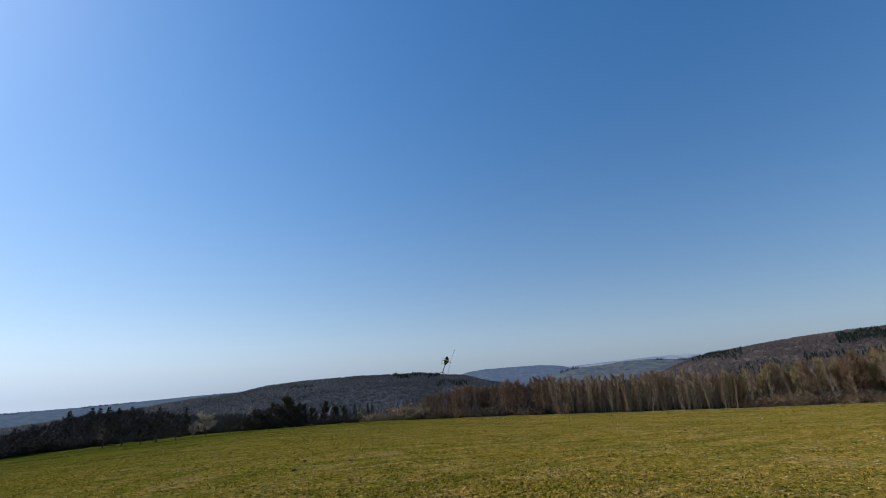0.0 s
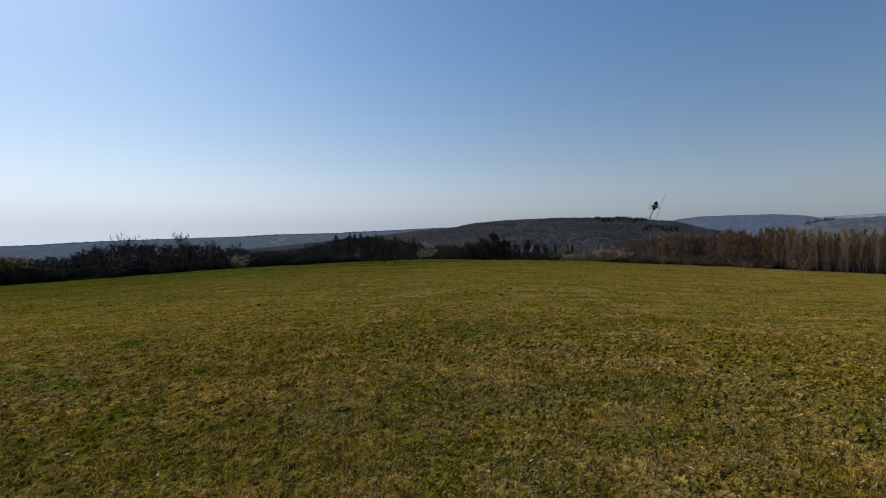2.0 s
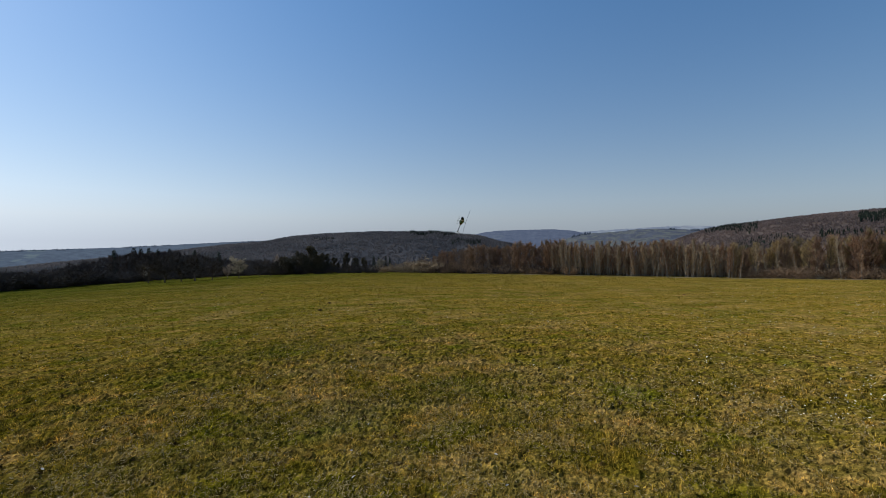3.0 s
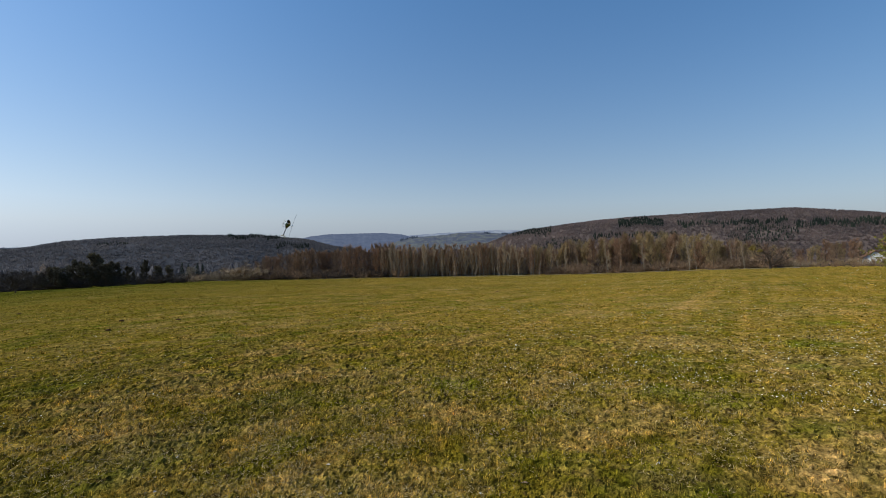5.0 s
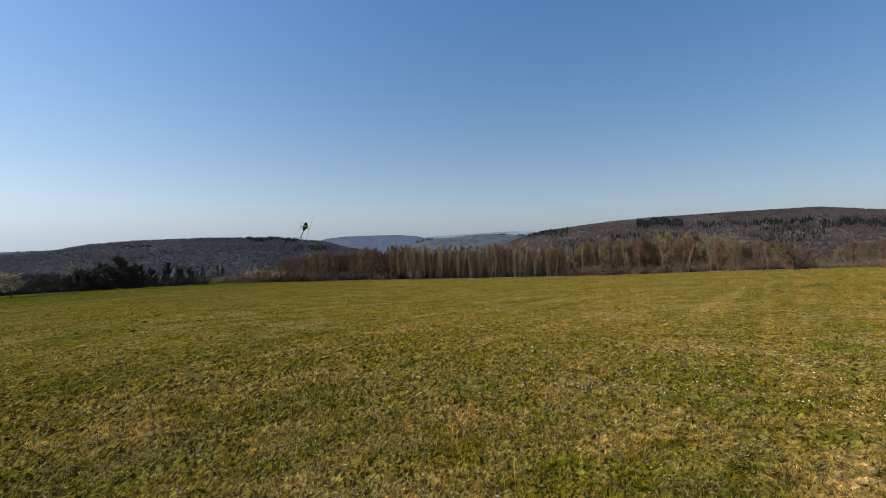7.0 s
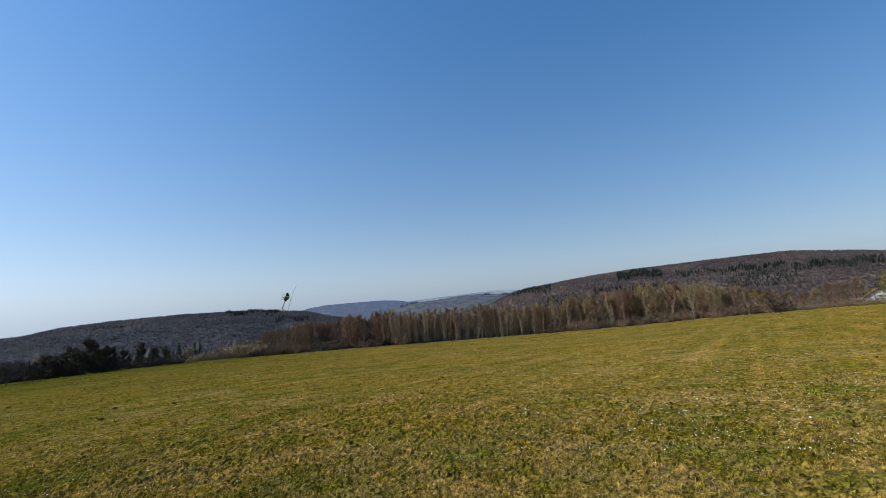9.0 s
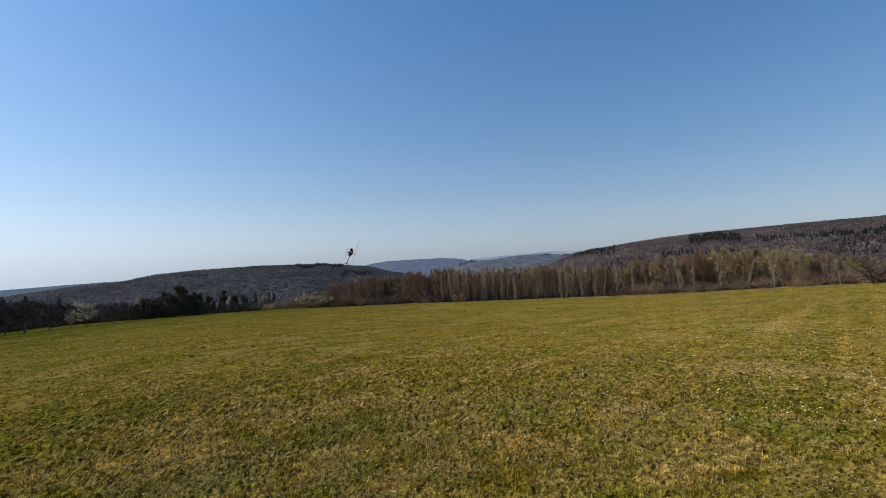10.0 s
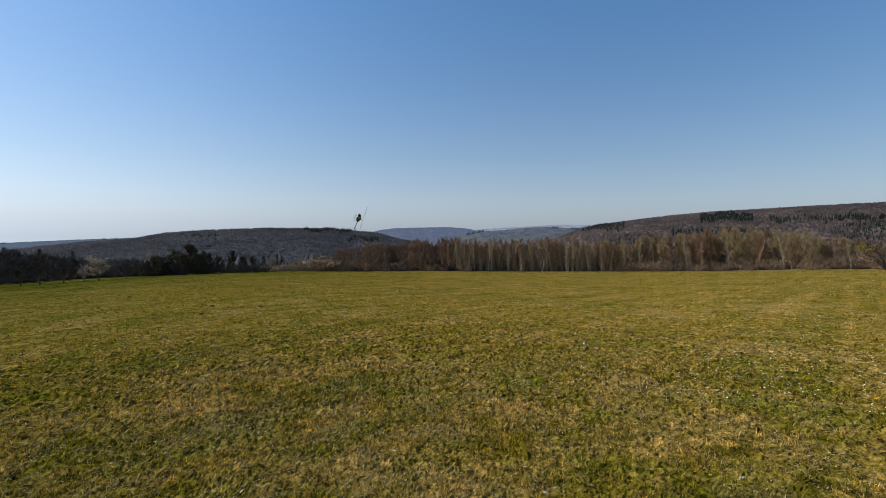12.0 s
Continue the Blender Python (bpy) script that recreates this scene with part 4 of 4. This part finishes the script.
# ---- the model helicopter in the air ----
SHELL = plain("black_gloss_canopy", (0.022, 0.024, 0.026), 0.25, 0.5)
SHELL_WHITE = plain("white_canopy_band", (0.58, 0.60, 0.60), 0.3, 0.5)
SHELL_GREEN = plain("green_canopy_stripe", (0.10, 0.33, 0.12), 0.35, 0.5)
CARBON = plain("carbon_fibre", (0.018, 0.018, 0.020), 0.4, 0.5, grain=60.0)
ALLOY = plain("brushed_alloy", (0.55, 0.56, 0.58), 0.35, 0.5, 1.0, grain=60.0)


def loft(rings, sides=14):
    """A hull through oval rings: x, half width, half height, centre height."""
    bm = bmesh.new()
    rows = []
    for x, w, h, z in rings:
        rows.append([bm.verts.new((x, w * math.cos(k / sides * math.tau), z + h * math.sin(k / sides * math.tau))) for k in range(sides)])
    for a, b in zip(rows, rows[1:]):
        for k in range(sides):
            m = (k + 1) % sides
            bm.faces.new((a[k], b[k], b[m], a[m]))
    bm.faces.new(rows[0])
    bm.faces.new(rows[-1][::-1])
    return bm


def rod(pts, radius, sides=8):
    s = Sprout(1)
    s.limb([Vector(p) for p in pts], [radius] * len(pts), sides)
    bm = bmesh.new()
    v = [bm.verts.new(p) for p in s.wood_v]
    for f in s.wood_f:
        bm.faces.new([v[i] for i in f])
    return bm


def blade_shape(length, chord, thick, bend):
    rings = []
    for i in range(9):
        t = i / 8
        c = chord * (1.0 if t < 0.85 else 1.0 - (t - 0.85) * 3.2)
        rings.append((0.05 + length * t, c / 2, thick / 2, bend * t * t))
    return loft(rings, 8)


def model_helicopter(where, nose, up):
    nose, up = Vector(nose).normalized(), Vector(up)
    up = (up - nose * up.dot(nose)).normalized()
    side = up.cross(nose)
    ob = new("model_helicopter")
    ob.matrix_basis = Matrix.Translation(where) @ Matrix((nose, side, up)).transposed().to_4x4()
    tagged(ob, "black and white radio-controlled model helicopter banking in flight", "helicopter")
    body = part("fuselage", loft([(0.42, 0.01, 0.012, -0.09), (0.38, 0.045, 0.05, -0.08), (0.28, 0.085, 0.095, -0.06), (0.14, 0.10, 0.125, -0.035), (0.0, 0.095, 0.125, -0.03), (-0.14, 0.065, 0.085, -0.03), (-0.28, 0.03, 0.04, -0.02)]), SHELL, ob, "black glossy canopy", True)
    part("band", loft([(0.26, 0.094, 0.106, -0.057), (0.22, 0.099, 0.114, -0.050), (0.18, 0.103, 0.125, -0.042)]), SHELL_WHITE, body, "white band", True)
    part("stripe", loft([(0.08, 0.1035, 0.129, -0.034), (0.05, 0.1025, 0.130, -0.032)]), SHELL_GREEN, body, "green stripe", True)
    part("tail_boom", rod([(-0.2, 0, -0.02), (-0.6, 0, -0.01), (-0.98, 0, 0.0)], 0.018), CARBON, ob, smooth=True)
    bm = bmesh.new()
    for pts in (((-0.90, -0.004, 0), (-1.0, -0.004, 0), (-1.06, -0.004, 0.17), (-1.02, -0.004, 0.17)), ((-0.92, -0.004, 0), (-1.0, -0.004, 0), (-1.03, -0.004, -0.11), (-1.0, -0.004, -0.11))):
        a = [bm.verts.new(p) for p in pts]
        b = [bm.verts.new((p[0], 0.004, p[2])) for p in pts]
        bm.faces.new(a)
        bm.faces.new(b[::-1])
        for k in range(4):
            bm.faces.new((a[k], b[k], b[(k + 1) % 4], a[(k + 1) % 4]))
    part("tail_fin", bm, SHELL_WHITE, ob, "white tail fin")
    bm = box(bmesh.new(), -0.72, -0.64, -0.13, 0.13, -0.006, 0.004)
    part("stabiliser", bm, CARBON, ob)
    mast = part("rotor_mast", rod([(0, 0, 0.08), (0, 0, 0.21)], 0.009), ALLOY, ob, "bright alloy rotor mast")
    part("rotor_head", loft([(-0.07, 0.012, 0.012, 0.20), (-0.03, 0.025, 0.02, 0.20), (0.03, 0.025, 0.02, 0.20), (0.07, 0.012, 0.012, 0.20)], 8), ALLOY, mast, "bright alloy rotor head")
    for k in (0, 1):
        b = part("rotor_blade", blade_shape(0.72, 0.062, 0.010, 0.05), CARBON, ob)
        b.matrix_basis = pose(0, 0, 0.205, 0, 0, math.degrees(math.atan2(side.z, nose.z)) + 14 + 180 * k)
    tail = part("tail_rotor", rod([(-0.98, 0.02, 0), (-0.98, 0.06, 0)], 0.008), ALLOY, ob, "small tail rotor hub")
    for k in (0, 1):
        b = part("tail_blade", blade_shape(0.12, 0.028, 0.006, 0), SHELL_WHITE, tail)
        b.matrix_basis = Matrix.Translation((-0.98, 0.055, 0)) @ pose(0, 0, 0, 90, 60 + 180 * k, 0)
    for s in (-1, 1):
        part("skid", rod([(0.26, s * 0.10, -0.235), (0.22, s * 0.105, -0.255), (0.0, s * 0.105, -0.26), (-0.2, s * 0.105, -0.26)], 0.008), SHELL_WHITE, ob, "white landing skid", True)
        for x in (0.12, -0.10):
            part("strut", rod([(x, s * 0.03, -0.12), (x, s * 0.08, -0.17), (x, s * 0.105, -0.255)], 0.007), CARBON, ob)
    return ob


_d = 25.0
_hx, _hy = polar(-10.5, _d * math.cos(radians(2.19)))
model_helicopter((_hx, _hy, EYE[2] + _d * math.sin(radians(2.19))), (0.42, -0.72, 0.55), (0.97, 0.15, -0.15))

# ---- small things on the meadow ----
def molehill(az, d, size, turn):
    x, y = polar(az, d)
    bm = bmesh.new()
    bmesh.ops.create_icosphere(bm, subdivisions=3, radius=1.0)
    for v in bm.verts:
        n = noise.noise(v.co * 2.3 + Vector((az, d, 0))) * 0.28 + noise.noise(v.co * 6.0 + Vector((d, az, 0))) * 0.14
        v.co = v.co * (1 + n)
        v.co.z = max(v.co.z * 0.55, -0.12)
    me = bpy.data.meshes.new("molehill")
    bm.to_mesh(me)
    bm.free()
    me.materials.append(SOIL)
    ob = new("molehill", me)
    ob.matrix_basis = pose(x, y, ground(x, y) + 0.01, 0, 0, turn) @ Matrix.Diagonal((size, size, size, 1))
    tagged(ob, "small dark molehill of loose soil in the grass", "molehill", "molehills on the meadow")


for i, (az, d, size) in enumerate(((-22.1, 19.0, 0.15), (-28.3, 17.3, 0.15), (-35.0, 32.7, 0.19), (-27.2, 20.6, 0.16), (-22.9, 26.8, 0.17), (15.3, 35.1, 0.20), (-21.2, 26.1, 0.17), (-22.5, 53.6, 0.25), (-68.1, 26.5, 0.17), (-76.7, 39.9, 0.21), (-72.5, 23.4, 0.17), (-58.2, 16.5, 0.15), (-9.7, 56.9, 0.26), (38.7, 47.9, 0.23), (37.1, 57.9, 0.26))):
    molehill(az, d, size * 0.5, i * 67)

DEAD = clump("dead_leaf", (0.06, 0.03, 0.02), (0.20, 0.13, 0.07))


def dead_leaf(az, d, size, pale):
    x, y = polar(az, d)
    bm = bmesh.new()
    outline = [(0, -1), (0.42, -0.55), (0.55, 0.05), (0.38, 0.6), (0, 1.05), (-0.4, 0.55), (-0.52, 0.0), (-0.4, -0.5)]
    mid = bm.verts.new((0, 0, -0.05))
    ring = [bm.verts.new((p, q, 0.16 * abs(p) * 2 + 0.1 * math.sin(q * 3))) for p, q in outline]
    for k in range(8):
        bm.faces.new((mid, ring[k], ring[(k + 1) % 8]))
    me = bpy.data.meshes.new("dead_leaf")
    bm.to_mesh(me)
    bm.free()
    me.materials.append(SHELL_PALE if pale else DEAD)
    ob = new("dead_leaf", me)
    ob.matrix_basis = pose(x, y, ground(x, y) + 0.035, random.uniform(-20, 20), random.uniform(-20, 20), random.uniform(0, 360)) @ Matrix.Diagonal((size, size, size, 1))
    tagged(ob, "pale dry curled leaf lying in the grass" if pale else "dark brown withered leaf lying in the grass", "leaf", "dead leaves in the grass")


SHELL_PALE = plain("dry_pale_leaf", (0.42, 0.36, 0.27), 0.8, 0.2, grain=8.0)
for az, d, size, pale in ((18.7, 3.36, 0.028, False), (34.0, 3.96, 0.022, True), (36.9, 3.91, 0.022, True), (28.1, 5.02, 0.022, True), (-22.1, 4.49, 0.022, True), (-23.7, 3.39, 0.022, True), (-80.1, 3.98, 0.028, False), (-6.5, 3.24, 0.028, False)):
    dead_leaf(az, d, size, pale)
for k in range(44):
    dead_leaf(random.uniform(-86, 50), 1 / random.uniform(1 / 9.0, 1 / 2.9), random.uniform(0.014, 0.024), k % 4 > 0)


def clumps(x, y, scale, seed):
    g = np.random.default_rng(seed)
    total = np.zeros(np.shape(x))
    for _ in range(9):
        a, f, p = g.uniform(0, math.tau), g.uniform(0.5, 2.2) / scale, g.uniform(0, math.tau)
        total = total + np.sin((x * np.cos(a) + y * np.sin(a)) * f + p + 0.8 * np.sin(x * f * 0.7 + p * 2))
    return total / 4


def lie(x, y, r):
    """The small swells of the meadow's ground."""
    wob = np.sin(x * 0.9 + 1.3 * np.sin(y * 0.5)) * np.sin(y * 1.1 + np.sin(x * 0.6)) * 0.018 + np.sin(x * 0.21 + 0.8) * np.sin(y * 0.17) * 0.05
    return wob * np.clip(r / 3, 0, 1)


def dryness(x, y):
    """Where the sward is worn to straw: above 0.6 or so."""
    return clumps(x, y, 0.30, 15) * 0.6 + 0.8 * clumps(x, y, 1.3, 16)


def grass(name, label, material, count, each, far, flat, size, seed):
    """Short grazed blades in tufts, thinning out with distance into the turf. flat: how many lie down."""
    rng = np.random.default_rng(seed)
    az = rng.uniform(-97, 68, count)
    r = np.where(rng.random(count) < 0.6, 1 / rng.uniform(1 / 14.0, 1 / 1.6, count), np.exp(rng.uniform(np.log(4.0), np.log(far), count)))
    x, y = polar(az, r)
    t = clumps(x, y, 0.075, 5) + 0.6 * clumps(x, y, 0.5, 6)
    dry = dryness(x, y)
    want = np.where(flat > 0.5, 0.3 + dry, 1.1 + t - 0.9 * np.clip(dry - 0.3, 0, 1))
    keep = (rng.random(count) * 1.8 < want) & (rng.random(count) < np.clip((far - r) / (far * 0.7), 0, 1))
    az, r, x, y, t = (np.repeat(q[keep], each) for q in (az, r, x, y, t))
    n = len(x)
    spread = 0.011 + r * 0.0012
    x, y = x + rng.normal(0, 1, n) * spread, y + rng.normal(0, 1, n) * spread
    z = ground_polar(az, r)[0] + lie(x, y, r)
    long = size * (1 + 0.35 * np.clip(t, -1, 2)) * rng.uniform(0.5, 1.5, n)
    wide = np.maximum(0.0060, r * 0.0015) * rng.uniform(0.6, 1.5, n)
    a = rng.uniform(0, math.tau, n)
    lean = np.where(rng.random(n) < flat, rng.uniform(1.05, 1.5, n), np.abs(rng.normal(0.5, 0.35, n)))
    b = a + math.pi / 2 + rng.normal(0, 0.5, n)
    lift = np.where(lean > 1.0, rng.uniform(0.010, 0.036, n), 0.002)
    foot = np.stack([x, y, z + lift], -1)
    side = np.stack([np.cos(b), np.sin(b), rng.normal(0, 0.15, n)], -1) * wide[:, None] * 0.5
    tip = foot + np.stack([np.cos(a) * np.sin(lean), np.sin(a) * np.sin(lean), np.abs(np.cos(lean))], -1) * long[:, None]
    verts = np.stack([foot - side, foot + side, tip], 1).reshape(-1, 3)
    me = mesh_of(name, verts, np.arange(3 * n).reshape(-1, 3), material)
    tagged(new(name, me), label, "grass", kind="stuff")


def sward():
    """The uneven sward of the nearer meadow: little hummocks and hollows of cropped grass."""
    rng = np.random.default_rng(71)
    az = np.arange(-92, 60, 0.24)
    radii = np.exp(np.arange(np.log(2.0), np.log(24.0), 0.0062))
    a2, r2 = np.meshgrid(az, radii, indexing="ij")
    x, y = polar(a2 + rng.normal(0, 0.05, a2.shape), r2 * (1 + rng.normal(0, 0.0015, a2.shape)))

    def soft(width):
        h = rng.normal(0, 1, a2.shape)
        k = np.hanning(width + 2)[1:-1]
        k /= k.sum()
        h = np.apply_along_axis(lambda q: np.convolve(q, k, "same"), 0, h)
        h = np.apply_along_axis(lambda q: np.convolve(q, k, "same"), 1, h)
        return h / h.std()

    hump = np.minimum(r2, 7.0) * (0.0016 * rng.normal(0, 1, a2.shape) + 0.0017 * soft(3) + 0.0012 * soft(9))
    rim = np.minimum(1, np.minimum((24.0 - r2) / 15.0, (r2 - 2.0) / 0.3))
    z = ground_polar(a2, r2)[0] + lie(x, y, r2) + np.clip(hump, -0.03, 0.06) * np.clip(rim, 0, 1) + 0.012 - 0.03 * (1 - np.clip(rim, 0, 1))
    na, nr = a2.shape
    i, j = np.meshgrid(np.arange(na - 1), np.arange(nr - 1), indexing="ij")
    faces = np.stack([i * nr + j, i * nr + j + 1, (i + 1) * nr + j + 1, (i + 1) * nr + j], -1).reshape(-1, 4)
    me = mesh_of("sward", np.stack([x, y, z], -1).reshape(-1, 3), faces, TURF)
    tagged(new("sward", me), "uneven cropped sward of green and straw-coloured grass", "grass", kind="stuff")


sward()
STRAW = clump("dry_straw", (0.12, 0.080, 0.026), (0.52, 0.385, 0.165), 1.0, 0.0)
grass("grass", "short grazed green and yellowish grass", BLADE, 108000, 6, 45.0, 0.15, 0.040, 77)
grass("straw", "dry straw-coloured blades lying in the grass", STRAW, 120000, 3, 32.0, 0.85, 0.034, 78)


def far_tufts(count, seed):
    """Coarser tufts over the rest of the meadow, out to its edge."""
    rng = np.random.default_rng(seed)
    az = rng.uniform(-97, 68, count)
    r = np.exp(rng.uniform(np.log(12.0), np.log(165.0), count))
    keep = (r < by_az(EDGE_D, az) - 1.0) & (rng.random(count) < np.clip((r - 12) / 30, 0.02, 1))
    az, r = az[keep], r[keep]
    x, y = polar(az, r)
    n = len(x)
    t = clumps(x, y, 0.9, 6) + clumps(x, y, 3.0, 8)
    z = ground_polar(az, r)[0] + lie(x, y, r) * (r < 130)
    tall = (0.028 + 0.009 * np.clip(t, -1.5, 2)) * rng.uniform(0.6, 1.5, n) * (1 + r / 120)
    wide = (0.004 + r * 0.0011) * rng.uniform(0.6, 1.4, n)
    b = rng.uniform(0, math.tau, n)
    side = np.stack([np.cos(b), np.sin(b), np.zeros(n)], -1) * wide[:, None] * 0.5
    foot = np.stack([x, y, z - 0.01], -1)
    tip = foot + np.stack([rng.normal(0, 0.5, n) * tall, rng.normal(0, 0.5, n) * tall, tall + 0.01], -1)
    verts = np.stack([foot - side, foot + side, tip], 1).reshape(-1, 3)
    me = mesh_of("tussocks", verts, np.arange(3 * n).reshape(-1, 3), TUSSOCK)
    tagged(new("tussocks", me), "low tufts of grazed grass across the meadow", "grass", kind="stuff")


far_tufts(360000, 79)


def daisies(count, seed):
    """White daisies, scattered and in drifts, mostly to one side of the meadow."""
    rng = np.random.default_rng(seed)
    az = np.where(rng.random(count) < 0.82, 62 - 46 * rng.random(count) ** 1.6, rng.uniform(-92, 62, count))
    r = np.exp(rng.uniform(np.log(6.0), np.log(75.0), count))
    x, y = polar(az, r)
    keep = clumps(x, y, 1.1, 9) > rng.uniform(-0.9, 1.1, count)
    az, r, x, y = az[keep], r[keep], x[keep], y[keep]
    x, y, r = np.repeat(x, 2), np.repeat(y, 2), np.repeat(r, 2)
    x, y = x + rng.normal(0, 0.035, len(r)), y + rng.normal(0, 0.035, len(r))
    z = ground_polar(np.degrees(np.arctan2(x, y)), r)[0] + lie(x, y, r) + rng.uniform(0.03, 0.065, len(r))
    verts, faces, slots = [], [], []
    for k in range(len(x)):
        rad = rng.uniform(0.0045, 0.0085) * (1.5 if rng.random() < 0.06 else 1.0) * (1 + r[k] / 34)
        tilt, way = rng.uniform(0, 0.6), rng.uniform(0, math.tau)
        up = Vector((math.sin(tilt) * math.cos(way), math.sin(tilt) * math.sin(way), math.cos(tilt)))
        u = up.orthogonal().normalized()
        v = up.cross(u)
        c = Vector((x[k], y[k], z[k]))
        for inner, outer, n, lift, slot in ((0.25, 1.0, 7, 0.0, 0), (0.0, 0.32, 4, 0.12, 1)):
            s = len(verts)
            for m in range(n):
                q = m / n * math.tau
                d = u * math.cos(q) + v * math.sin(q)
                verts.append(tuple(c + d * rad * outer * (1 if m % 2 else 0.85) + up * rad * lift))
            verts.append(tuple(c + up * rad * (lift + 0.1)))
            for m in range(n):
                faces.append((s + m, s + (m + 1) % n, s + n))
                slots.append(slot)
    me = mesh_of("daisies", verts, faces, DAISY)
    me.materials.append(DAISY_EYE)
    me.polygons.foreach_set("material_index", slots)
    tagged(new("daisies", me), "white daisies scattered in the short grass", "flowers", kind="stuff")


DAISY = plain("daisy_petals", (0.85, 0.78, 0.56), 0.9, 0.0)
DAISY_EYE = plain("daisy_eye", (0.62, 0.42, 0.05), 0.7, 0.2)
daisies(8500, 91)
